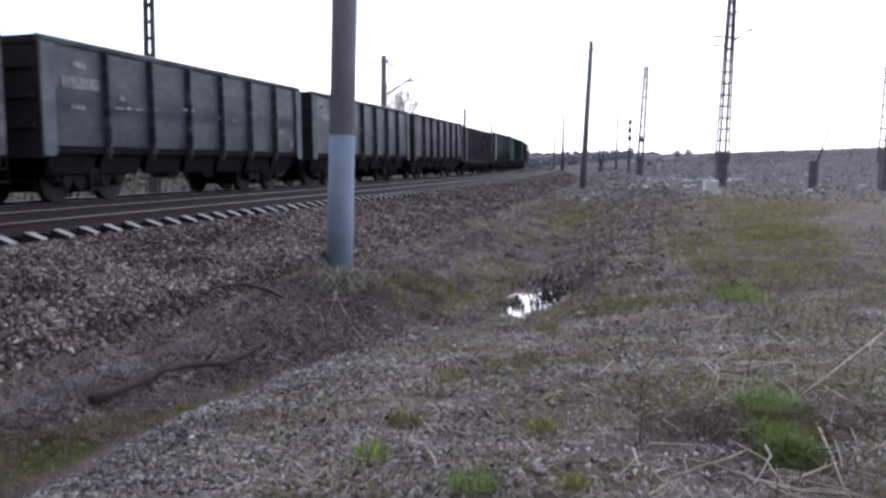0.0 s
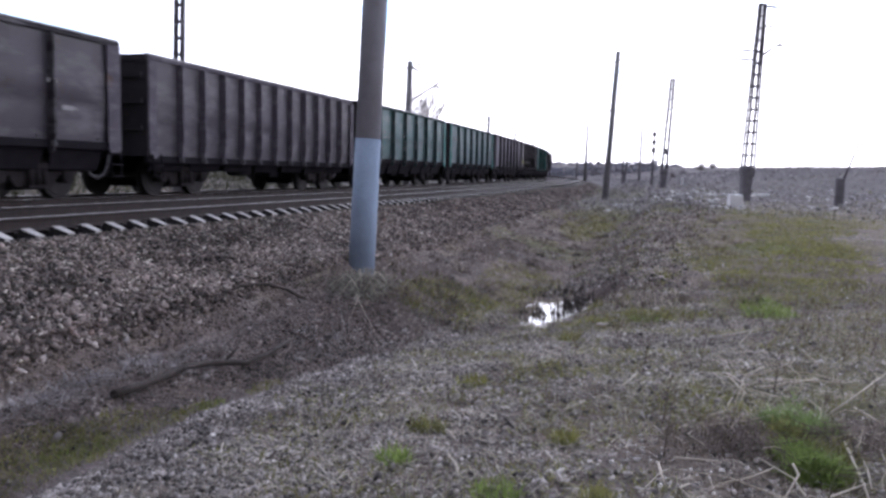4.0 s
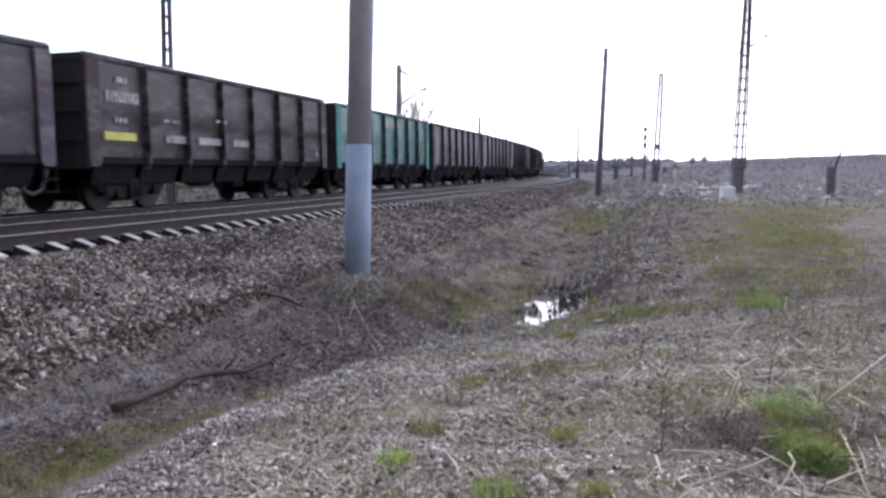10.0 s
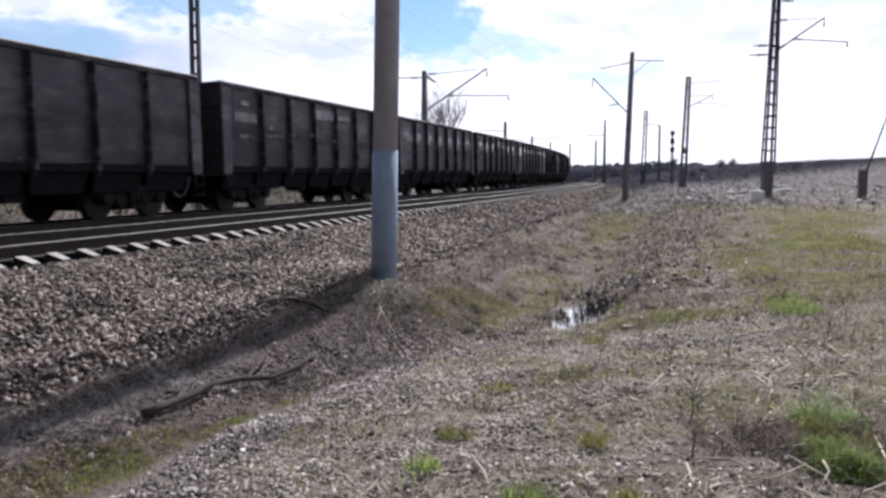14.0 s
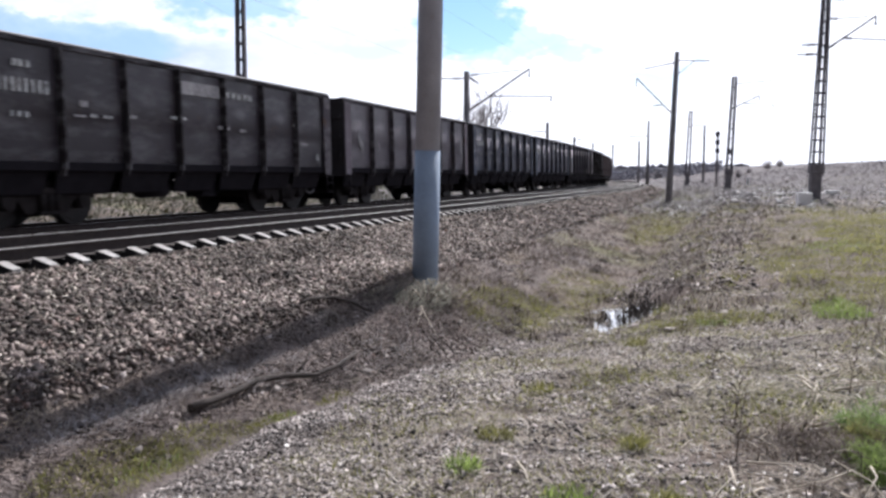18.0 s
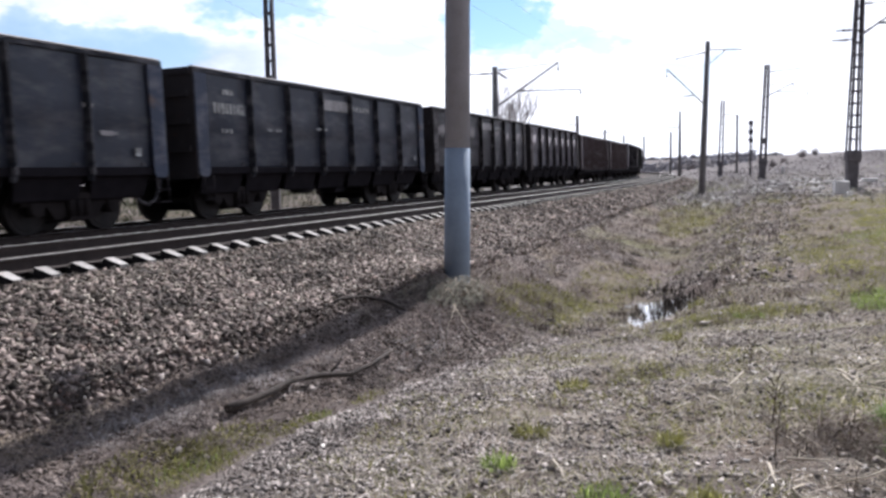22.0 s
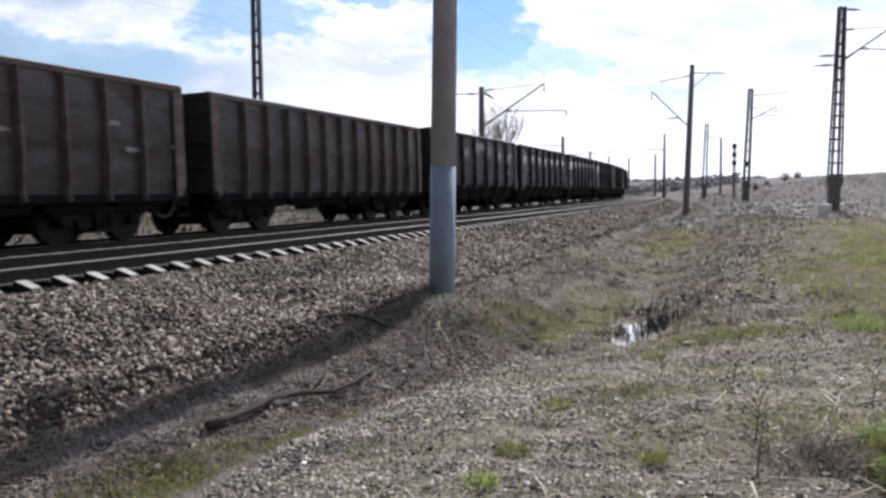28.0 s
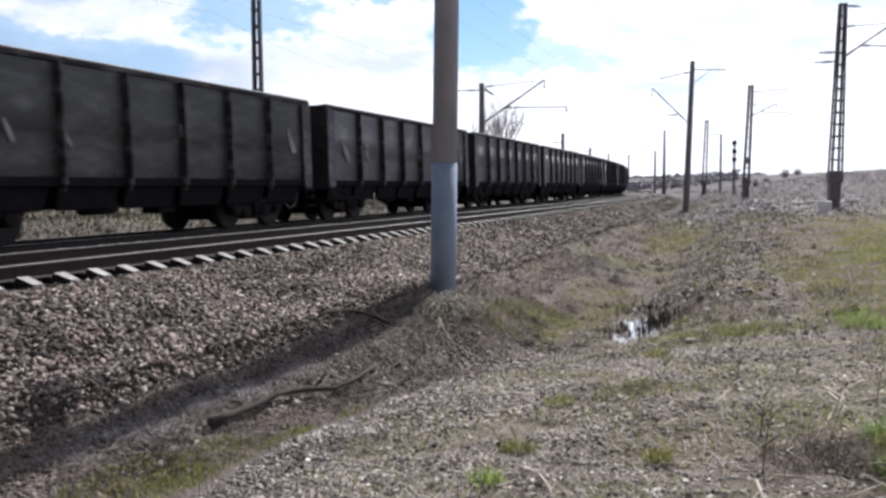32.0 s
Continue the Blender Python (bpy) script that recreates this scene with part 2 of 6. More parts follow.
# ---- track line ----
# s runs along the near rail; lateral offsets count to the left of it.
K1, K2, S_CURVE = 0.00095, 0.00326, 100.1
S_MIN, S_MAX = -360.0, 640.0
_s = np.arange(S_MIN, S_MAX + 0.5, 0.5)
_k = K1 + (K2 - K1) / (1 + np.exp(-(_s - S_CURVE) / 15))
_th = np.cumsum(_k) * 0.5
_th -= np.interp(0, _s, _th)
_x, _y = np.cumsum(-np.sin(_th)) * 0.5, np.cumsum(np.cos(_th)) * 0.5
_x -= np.interp(0, _s, _x)
_y -= np.interp(0, _s, _y)
FAR_LAT, FAR_Z, CANT = 5.34, -0.12, 1.2
NEAR_LAT = 0.76


def on_track(s, lat, z=0.0):
    x, y, th = np.interp(s, _s, _x), np.interp(s, _s, _y), np.interp(s, _s, _th)
    return Vector((x - math.cos(th) * lat, y - math.sin(th) * lat, z)), th


def track_coords(x, y):
    """s and rightward offset u of plan points (arrays)."""
    x, y = np.asarray(x, float), np.asarray(y, float)
    sub = slice(None, None, 8)
    bx, by, bs, bt = _x[sub], _y[sub], _s[sub], _th[sub]
    s, u = np.empty(x.shape), np.empty(x.shape)
    flat_x, flat_y, fs, fu = x.ravel(), y.ravel(), s.ravel(), u.ravel()
    for i in range(0, flat_x.size, 4000):
        px, py = flat_x[i:i + 4000], flat_y[i:i + 4000]
        j = np.argmin((px[:, None] - bx) ** 2 + (py[:, None] - by) ** 2, 1)
        dx, dy = px - bx[j], py - by[j]
        c, n = np.cos(bt[j]), np.sin(bt[j])
        fs[i:i + 4000] = bs[j] - dx * n + dy * c
        fu[i:i + 4000] = dx * c + dy * n
    return fs.reshape(x.shape), fu.reshape(x.shape)


# ---- mesh helpers ----
def mesh_from(name, verts, faces, mats, smooth=False, idx=None):
    me = bpy.data.meshes.new(name)
    me.from_pydata(verts, [], faces)
    for m in (mats if isinstance(mats, (list, tuple)) else [mats]):
        me.materials.append(m)
    if idx is not None:
        me.polygons.foreach_set("material_index", idx)
    if smooth:
        me.polygons.foreach_set("use_smooth", [True] * len(me.polygons))
    me.update()
    return me


def bm_mesh(name, bm, mats, smooth=False):
    me = bpy.data.meshes.new(name)
    bm.normal_update()
    bm.to_mesh(me)
    bm.free()
    for m in (mats if isinstance(mats, (list, tuple)) else [mats]):
        me.materials.append(m)
    if smooth:
        me.polygons.foreach_set("use_smooth", [True] * len(me.polygons))
    return me


def part(name, bm, mats, parent, label="", smooth=False):
    ob = new(name, bm if isinstance(bm, bpy.types.Mesh) else bm_mesh(name, bm, mats, smooth))
    ob.parent = parent
    if label:
        ob["label"] = label
    return ob


def thing(name, label, category, group="", kind="", at=None):
    ob = new(name)
    ob.empty_display_size = 0.3
    if at is not None:
        ob.matrix_world = at
    return tagged(ob, label, category, group, kind)


def box(bm, x0, x1, y0, y1, z0, z1, mat=0, bevel=0.0):
    vs = [bm.verts.new((x, y, z)) for x in (x0, x1) for y in (y0, y1) for z in (z0, z1)]
    fs = [bm.faces.new([vs[i] for i in f]) for f in ((0, 1, 3, 2), (4, 6, 7, 5), (0, 4, 5, 1), (2, 3, 7, 6), (0, 2, 6, 4), (1, 5, 7, 3))]
    for f in fs:
        f.material_index = mat
    if bevel:
        bmesh.ops.bevel(bm, geom=list({e for f in fs for e in f.edges}), offset=bevel, segments=1, affect="EDGES")


def tube(bm, a, b, r0, r1=None, n=8, cap=True, mat=0):
    a, b = Vector(a), Vector(b)
    r1 = r0 if r1 is None else r1
    q = (b - a).to_track_quat("Z", "Y")
    rings = []
    for p, r in ((a, r0), (b, r1)):
        rings.append([bm.verts.new(p + q @ Vector((r * math.cos(2 * math.pi * i / n), r * math.sin(2 * math.pi * i / n), 0))) for i in range(n)])
    for i in range(n):
        f = bm.faces.new((rings[0][i], rings[0][(i + 1) % n], rings[1][(i + 1) % n], rings[1][i]))
        f.material_index, f.smooth = mat, n > 6
    if cap:
        bm.faces.new(rings[0][::-1]).material_index = mat
        bm.faces.new(rings[1]).material_index = mat


def pipe(bm, pts, r, n=6, taper=1.0):
    """A bent round bar through pts."""
    pts = [Vector(p) for p in pts]
    rings = []
    for i, p in enumerate(pts):
        d = (pts[min(i + 1, len(pts) - 1)] - pts[max(i - 1, 0)]).normalized()
        q = d.to_track_quat("Z", "Y")
        rr = r * (1 + (taper - 1) * i / max(1, len(pts) - 1))
        rings.append([bm.verts.new(p + q @ Vector((rr * math.cos(2 * math.pi * k / n), rr * math.sin(2 * math.pi * k / n), 0))) for k in range(n)])
    for a, b in zip(rings, rings[1:]):
        for k in range(n):
            f = bm.faces.new((a[k], a[(k + 1) % n], b[(k + 1) % n], b[k]))
            f.smooth = True
    bm.faces.new(rings[0][::-1])
    bm.faces.new(rings[-1])


def prism(bm, outline, y0, y1, mat=0):
    """Extrudes an outline of (x, z) points from y0 to y1."""
    a = [bm.verts.new((x, y0, z)) for x, z in outline]
    b = [bm.verts.new((x, y1, z)) for x, z in outline]
    n = len(outline)
    fs = [bm.faces.new(a[::-1]), bm.faces.new(b)] + [bm.faces.new((a[i], a[(i + 1) % n], b[(i + 1) % n], b[i])) for i in range(n)]
    for f in fs:
        f.material_index = mat


def sweep(name, profile, stations, mat, smooth=False, close=True):
    """Extrudes a closed (lat, z) profile along the track."""
    n, verts, faces = len(profile), [], []
    for s in stations:
        for lat, z in profile:
            verts.append(on_track(s, lat, z)[0])
    for i in range(len(stations) - 1):
        for k in range(n if close else n - 1):
            a, b = i * n + k, i * n + (k + 1) % n
            faces.append((a, b, b + n, a + n))
    return mesh_from(name, verts, faces, mat, smooth)


# ---- ground ----
def lerp(v, xs, ys):
    return np.interp(v, xs, ys)


def ground_z(x, y, rough=True):
    x, y = np.asarray(x, float), np.asarray(y, float)
    s, u = track_coords(x, y)
    ud = lerp(s, [0, 5, 8, 10, 12, 15, 20, 27, 45, 70], [4.1, 4.1, 4.4, 4.9, 5.5, 5.9, 5.4, 5.2, 5.6, 5.6])
    zd = lerp(s, [0, 5, 10, 13, 15, 18, 27, 45, 70], [-1.4, -1.42, -1.5, -1.63, -1.68, -1.6, -1.5, -1.15, -0.95])
    uc = lerp(s, [0, 5, 7, 8, 9, 10, 11, 15, 27, 45, 70], [5.2, 5.2, 5.1, 5.4, 6.0, 7.0, 7.8, 7.9, 7.3, 8.0, 8.0])
    zc = lerp(s, [0, 5, 7, 9, 11, 15, 27, 45, 70], [-0.95, -0.96, -1.05, -1.1, -1.0, -0.9, -0.75, -0.5, -0.4])
    z = np.empty(x.shape)
    # right-hand side, piece by piece
    # the foot of the bank: shallow near the gravel spur, heaped up round the big pole
    sk = [4.6, 8.6, 10.2, 11.6, 12.5, 13.3, 16.0]
    foot = [lerp(s, sk, row) for row in ([-0.88, -0.84, -0.77, -0.70, -0.66, -0.67, -0.81], [-0.97, -0.93, -0.84, -0.77, -0.71, -0.73, -0.87],
                                         [-1.07, -1.08, -1.02, -0.92, -0.84, -0.87, -1.0], [-1.15, -1.21, -1.17, -1.05, -0.96, -1.0, -1.13])]
    bank = np.where(u < 2.6, -0.5 + (foot[0] + 0.5) * (u - 1.0) / 1.6, foot[0])
    for k, (u0, u1) in enumerate(((2.6, 2.72), (2.72, 2.92), (2.92, 3.12))):
        bank = bank + (foot[k + 1] - foot[k]) * np.clip((u - u0) / (u1 - u0), 0, 1)
    top = 0.6 * foot[2] + 0.4 * foot[3]
    z = np.where(u < 3.0, bank, z)
    t = np.clip((u - 3.0) / np.maximum(ud - 3.0, 0.3), 0, 1)
    z = np.where(u >= 3.0, np.minimum(bank, top + (zd - top) * (t * t * (3 - 2 * t))), z)
    t = np.clip((u - ud) / np.maximum(uc - ud, 0.3), 0, 1)
    z = np.where(u > ud, zd + (zc - zd) * (t * t * (3 - 2 * t)), z)
    t = np.clip((u - uc) / 3.0, 0, 1)
    base = lerp(s, [0, 20, 50, 80], [-0.72, -0.65, -0.35, -0.2])
    z = np.where(u > uc, zc + (base - zc) * t, z)
    hill = np.clip(u - 14.0, 0, 30) * 0.12 * np.clip((s - 40) / 60, 0, 1)
    z = np.where(u > uc, z + hill, z)
    z = np.where((s > 11) & (s < 21) & (u > 3), np.maximum(z, -1.53), z)
    pit = ((x - 6.28) / 0.66) ** 2 + ((y - 14.6 - (x - 6.28) * 0.6) / 1.65) ** 2
    pit = pit + 0.4 * np.sin(x * 11.0 + 1.3 * np.sin(y * 5.0)) * np.sin(y * 4.1 + 0.5) + 0.3 * np.sin(x * 21 + y * 7)
    z = np.where(pit < 1.6, np.minimum(z, -1.50 - 0.15 * np.clip(1.3 - pit, -0.3, 1)), z)
    # beyond the far track
    left = -0.75 - 0.5 * np.clip((-u - 8.5) / 2.0, 0, 1) + 0.9 * np.clip((-u - 12.0) / 6.0, 0, 1)
    z = np.where(u < 1.0, np.where(u < -8.5, left, -0.75), z)
    if rough:
        f = np.array([noise.fractal(Vector((px * 0.9, py * 0.9, 0.3)), 1.0, 2.1, 4) for px, py in zip(x.ravel(), y.ravel())]).reshape(x.shape)
        g = np.array([noise.noise(Vector((px * 5, py * 5, 1.7))) for px, py in zip(x.ravel(), y.ravel())]).reshape(x.shape)
        amp = np.where((u > 1.2) | (u < -9), 1.0, 0.15)
        z = z + amp * (0.05 * f + 0.02 * g)
    return z


def spaced(fine0, fine1, step, lo, hi, grow=1.25):
    a = list(np.arange(fine0, fine1, step))
    d, v = step, a[-1]
    while v < hi:
        d *= grow
        v += d
        a.append(v)
    d, v = step, a[0]
    while v > lo:
        d *= grow
        v -= d
        a.insert(0, v)
    return np.array(a)


def ground_material():
    """Stony earth: pebble cells, crumbs, matted straw and thin grass in patches."""
    m = bpy.data.materials.new("dry_stony_earth")
    m.use_nodes = True
    nt = m.node_tree
    N, L = nt.nodes.new, nt.links.new
    bsdf = nt.nodes["Principled BSDF"]
    bsdf.inputs["Roughness"].default_value, bsdf.inputs["Specular IOR Level"].default_value = 0.95, 0.15
    tc = N("ShaderNodeTexCoord")

    def tex(scale, detail, rough=0.6):
        n = N("ShaderNodeTexNoise")
        n.inputs["Scale"].default_value, n.inputs["Detail"].default_value, n.inputs["Roughness"].default_value = scale, detail, rough
        L(tc.outputs["Object"], n.inputs["Vector"])
        return n.outputs["Fac"]

    def ramped(fac, lo, hi, a, b):
        r = N("ShaderNodeValToRGB")
        r.color_ramp.elements[0].position, r.color_ramp.elements[1].position = lo, hi
        r.color_ramp.elements[0].color, r.color_ramp.elements[1].color = (*a, 1), (*b, 1)
        L(fac, r.inputs[0])
        return r.outputs[0]

    def mixed(fac, a, b):
        x = N("ShaderNodeMix")
        x.data_type = "RGBA"
        L(fac, x.inputs[0])
        L(a, x.inputs[6])
        L(b, x.inputs[7])
        return x.outputs[2]

    crumbs = tex(34, 6, 0.7)
    soil = ramped(crumbs, 0.36, 0.62, (0.09, 0.075, 0.069), (0.345, 0.295, 0.265))
    vor = N("ShaderNodeTexVoronoi")
    vor.inputs["Scale"].default_value = 26
    L(tc.outputs["Object"], vor.inputs["Vector"])
    sepc = N("ShaderNodeSeparateColor")
    L(vor.outputs["Color"], sepc.inputs[0])
    pebbles = ramped(sepc.outputs[0], 0.2, 1.0, (0.12, 0.103, 0.096), (0.50, 0.45, 0.42))
    col = mixed(ramped(tex(0.9, 5), 0.45, 0.6, (0, 0, 0), (1, 1, 1)), soil, pebbles)
    straw = ramped(tex(55, 5, 0.75), 0.4, 0.62, (0.13, 0.105, 0.083), (0.48, 0.40, 0.31))
    col = mixed(ramped(tex(0.55, 6), 0.48, 0.66, (0, 0, 0), (0.85, 0.85, 0.85)), col, straw)
    green = ramped(tex(40, 5, 0.7), 0.36, 0.64, (0.07, 0.075, 0.03), (0.28, 0.285, 0.12))
    col = mixed(ramped(tex(0.22, 7, 0.65), 0.50, 0.66, (0, 0, 0), (0.75, 0.75, 0.75)), col, green)
    dark = ramped(tex(0.09, 8, 0.7), 0.42, 0.6, (0.85, 0.82, 0.85), (1.15, 1.15, 1.13))
    wide = N("ShaderNodeMix")
    wide.data_type, wide.blend_type = "RGBA", "MULTIPLY"
    wide.inputs[0].default_value = 1.0
    L(col, wide.inputs[6])
    L(dark, wide.inputs[7])
    mottle = N("ShaderNodeMix")
    mottle.data_type, mottle.blend_type = "RGBA", "MULTIPLY"
    mottle.inputs[0].default_value = 1.0
    L(wide.outputs[2], mottle.inputs[6])
    L(ramped(tex(1.6, 6, 0.7), 0.38, 0.62, (0.74, 0.72, 0.70), (1.2, 1.19, 1.17)), mottle.inputs[7])
    col = mottle.outputs[2]
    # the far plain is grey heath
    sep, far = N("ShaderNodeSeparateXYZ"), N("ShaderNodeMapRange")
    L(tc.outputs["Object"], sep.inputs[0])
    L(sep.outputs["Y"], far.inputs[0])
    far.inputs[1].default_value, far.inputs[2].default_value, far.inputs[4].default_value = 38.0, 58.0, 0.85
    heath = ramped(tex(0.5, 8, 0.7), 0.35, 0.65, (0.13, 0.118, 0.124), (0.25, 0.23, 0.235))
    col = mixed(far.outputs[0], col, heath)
    L(col, bsdf.inputs["Base Color"])
    bp, ad = N("ShaderNodeBump"), N("ShaderNodeMath")
    ad.operation = "SUBTRACT"
    L(crumbs, ad.inputs[0])
    L(vor.outputs["Distance"], ad.inputs[1])
    L(ad.outputs[0], bp.inputs["Height"])
    bp.inputs["Strength"].default_value, bp.inputs["Distance"].default_value = 1.0, 0.03
    L(bp.outputs[0], bsdf.inputs["Normal"])
    return m


M_GROUND = ground_material()


def build_ground():
    xs = spaced(0.5, 12.0, 0.14, -2500, 2500, 1.12)
    ys = spaced(2.0, 30.0, 0.16, -2500, 3500, 1.10)
    X, Y = np.meshgrid(xs, ys)
    Zg = ground_z(X, Y)
    nx = len(xs)
    verts = np.stack([X.ravel(), Y.ravel(), Zg.ravel()], 1).tolist()
    faces = [(j * nx + i, j * nx + i + 1, (j + 1) * nx + i + 1, (j + 1) * nx + i) for j in range(len(ys) - 1) for i in range(nx - 1)]
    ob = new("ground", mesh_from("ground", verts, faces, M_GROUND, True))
    tagged(ob, "dry stony earth bank with a ditch and sparse grass", "ground", kind="structure")


build_ground()

STATIONS = list(np.arange(-340, -20, 10)) + list(np.arange(-20, 90, 2.0)) + list(np.arange(90, 330, 4.0)) + list(np.arange(330, 620, 12.0))


# cross-section of the ballast: troughs where the sleepers lie
BED_LAT = [-2.76, -2.65, -1.0, -0.5, -0.42, 2.15, 2.25, 3.2, 3.9, 4.35, FAR_LAT + 1.38, FAR_LAT + 1.48, FAR_LAT + 1.86, FAR_LAT + 3.16]
BED_Z = [-1.0, -0.82, -0.335, -0.25, -0.26, -0.22, -0.25, -0.36, -0.405, -0.365, -0.332, -0.37, -0.42, -1.0]


def build_bed():
    prof = list(zip(BED_LAT, BED_Z))
    me = sweep("ballast_bed", prof, STATIONS, [M_BALLAST, M_DARKBED], True, close=False)
    n = len(prof) - 1
    # the strips under both tracks are near-black, the rest brown
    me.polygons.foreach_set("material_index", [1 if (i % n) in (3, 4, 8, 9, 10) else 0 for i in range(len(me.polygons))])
    ob = new("ballast_bed", me)
    tagged(ob, "grey-brown crushed stone ballast under both tracks", "ballast", kind="structure")


build_bed()

RAIL_PROFILE = [(-0.066, -0.18), (0.066, -0.18), (0.066, -0.165), (0.012, -0.14), (0.01, -0.04), (0.036, -0.03), (0.036, -0.004), (0.028, 0.0),
                (-0.028, 0.0), (-0.036, -0.004), (-0.036, -0.03), (-0.01, -0.04), (-0.012, -0.14), (-0.066, -0.165)]


def sleeper_mesh():
    bm = bmesh.new()
    # ends slope down from the shoulders beside the recessed rail seats
    half = [(1.17, 0.082, -0.018), (0.92, 0.098, 0.062), (0.90, 0.105, 0.0), (0.68, 0.105, 0.0), (0.65, 0.105, 0.025), (0.5, 0.11, -0.02), (0, 0.10, -0.035)]
    rows = [(-v, w, z) for v, w, z in half] + [(v, w, z) for v, w, z in half[::-1][1:]]
    ring = []
    for v, w, top in rows:
        ring.append([bm.verts.new((-w, v, -0.2)), bm.verts.new((w, v, -0.2)), bm.verts.new((w * 0.86, v, top)), bm.verts.new((-w * 0.86, v, top))])
    for a, b in zip(ring, ring[1:]):
        for k in range(4):
            bm.faces.new((a[k], a[(k + 1) % 4], b[(k + 1) % 4], b[k]))
    bm.faces.new(ring[0][::-1])
    bm.faces.new(ring[-1])
    for sx in (-1, 1):
        for off in (-0.1, 0.1):
            box(bm, -0.05, 0.05, sx * 0.79 + off - 0.03, sx * 0.79 + off + 0.03, 0.0, 0.03)
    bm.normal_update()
    # long side faces share the bed's near-black colour, tops and ends stay pale
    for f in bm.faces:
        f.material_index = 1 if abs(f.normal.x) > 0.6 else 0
    return bm_mesh("sleeper", bm, [M_CONCRETE, M_DARKBED])


def build_track(label, lat, z0, s0, first, count, cant):
    tr = thing("railway_track", label, "railway track", kind="structure")
    for off in (-0.79, 0.79):
        prof = [(lat + off + a, z0 + b - (cant if off > 0 else 0.0)) for a, b in RAIL_PROFILE]
        n = len(prof)
        me = sweep("rail", prof, STATIONS, [M_RAIL, M_RAILTOP])
        me.polygons.foreach_set("material_index", [1 if (i % n) == 7 else 0 for i in range(len(me.polygons))])
        part("rail", me, None, tr, "rusty steel rail with a shiny worn head")
    me = sleeper_mesh()
    sp = 0.535
    for i in range(count):
        ob = new("sleeper", me)
        ob.parent = tr
        p, th = on_track(s0 + sp * (first + i), lat, z0 - 0.185)
        ob.matrix_local = pose(*p, 0, 0, math.degrees(th) + 90 + random.uniform(-0.8, 0.8))
    # the rest, joined
    verts, faces = [], []
    bv = [v.co.copy() for v in me.vertices]
    bf = [tuple(p.vertices) for p in me.polygons]
    for i in list(range(first - 80, first)) + list(range(first + count, first + count + 420)):
        p, th = on_track(s0 + sp * i, lat, z0 - 0.185)
        m = pose(*p, 0, 0, math.degrees(th) + 90)
        k = len(verts)
        verts += [m @ v for v in bv]
        faces += [tuple(k + j for j in f) for f in bf]
    k = len(faces) // len(bf)
    rest = part("far_sleepers", mesh_from("far_sleepers", verts, faces, [M_CONCRETE, M_DARKBED], idx=[q.material_index for q in me.polygons] * k), None, tr)
    rest["kind"] = "stuff"


build_track("near railway track of rusty rails on pale concrete sleepers", NEAR_LAT, 0.0, 7.265, -12, 280, 0.0)
build_track("far railway track of rusty rails on pale concrete sleepers", FAR_LAT, FAR_Z, 7.0, -6, 280, 1.58 * math.sin(radians(CANT)))

# ---- wagons ----
PITCH, HALF = 13.92, 6.42


def paint(name, color, rust):
    """Old wagon paint: faded patches, dust, rust streaks that run down."""
    key = "wagon_paint_" + name
    if key in MATS:
        return MATS[key]
    # "grimy" in a name gives a matt finish without the dust film
    m = material(key, color, tuple(c * 0.75 for c in color), 0.9, 0.8 if "grimy" in name else 0.6, 0.0, bump=0.06, fine=9, spots=RUST, spot_amount=rust, spec=0.2 if "grimy" in name else 0.4)
    nt = m.node_tree
    N, L = nt.nodes.new, nt.links.new
    bsdf = nt.nodes["Principled BSDF"]
    last = bsdf.inputs["Base Color"].links[0].from_socket
    tc, info, add = N("ShaderNodeTexCoord"), N("ShaderNodeObjectInfo"), N("ShaderNodeVectorMath")
    comb = N("ShaderNodeCombineXYZ")
    times = N("ShaderNodeMath")
    times.operation = "MULTIPLY"
    times.inputs[1].default_value = 40.0
    L(info.outputs["Random"], times.inputs[0])
    L(times.outputs[0], comb.inputs[0])
    L(tc.outputs["Object"], add.inputs[0])
    L(comb.outputs[0], add.inputs[1])
    if "grimy" not in name:
        # a film of dust over worn gloss
        bsdf.inputs["Sheen Weight"].default_value, bsdf.inputs["Sheen Roughness"].default_value = 0.75, 0.3
        bsdf.inputs["Sheen Tint"].default_value = (0.94, 0.87, 0.97, 1)
        bsdf.inputs["Coat Weight"].default_value, bsdf.inputs["Coat Roughness"].default_value = 0.45, 0.42
    for scale, detail, lo, hi, tint, amount in (((5, 5, 0.45), 5, 0.54, 0.75, (0.05, 0.035, 0.028), 0.45), ((0.8, 0.8, 2.4), 6, 0.47, 0.70, (0.30, 0.285, 0.30), 0.45), ((0.5, 0.5, 0.9), 4, 0.5, 0.75, (0.03, 0.027, 0.028), 0.3)):
        mp, nz, rp, mx = N("ShaderNodeMapping"), N("ShaderNodeTexNoise"), N("ShaderNodeMapRange"), N("ShaderNodeMix")
        mp.inputs["Scale"].default_value = scale
        nz.inputs["Scale"].default_value, nz.inputs["Detail"].default_value, nz.inputs["Roughness"].default_value = 1.3, detail, 0.6
        rp.inputs[1].default_value, rp.inputs[2].default_value, rp.inputs[4].default_value = lo, hi, amount
        mx.data_type = "RGBA"
        L(add.outputs[0], mp.inputs["Vector"])
        L(mp.outputs[0], nz.inputs["Vector"])
        L(nz.outputs["Fac"], rp.inputs[0])
        L(rp.outputs[0], mx.inputs[0])
        L(last, mx.inputs[6])
        mx.inputs[7].default_value = (*tint, 1)
        last = mx.outputs[2]
    L(last, bsdf.inputs["Base Color"])
    return m


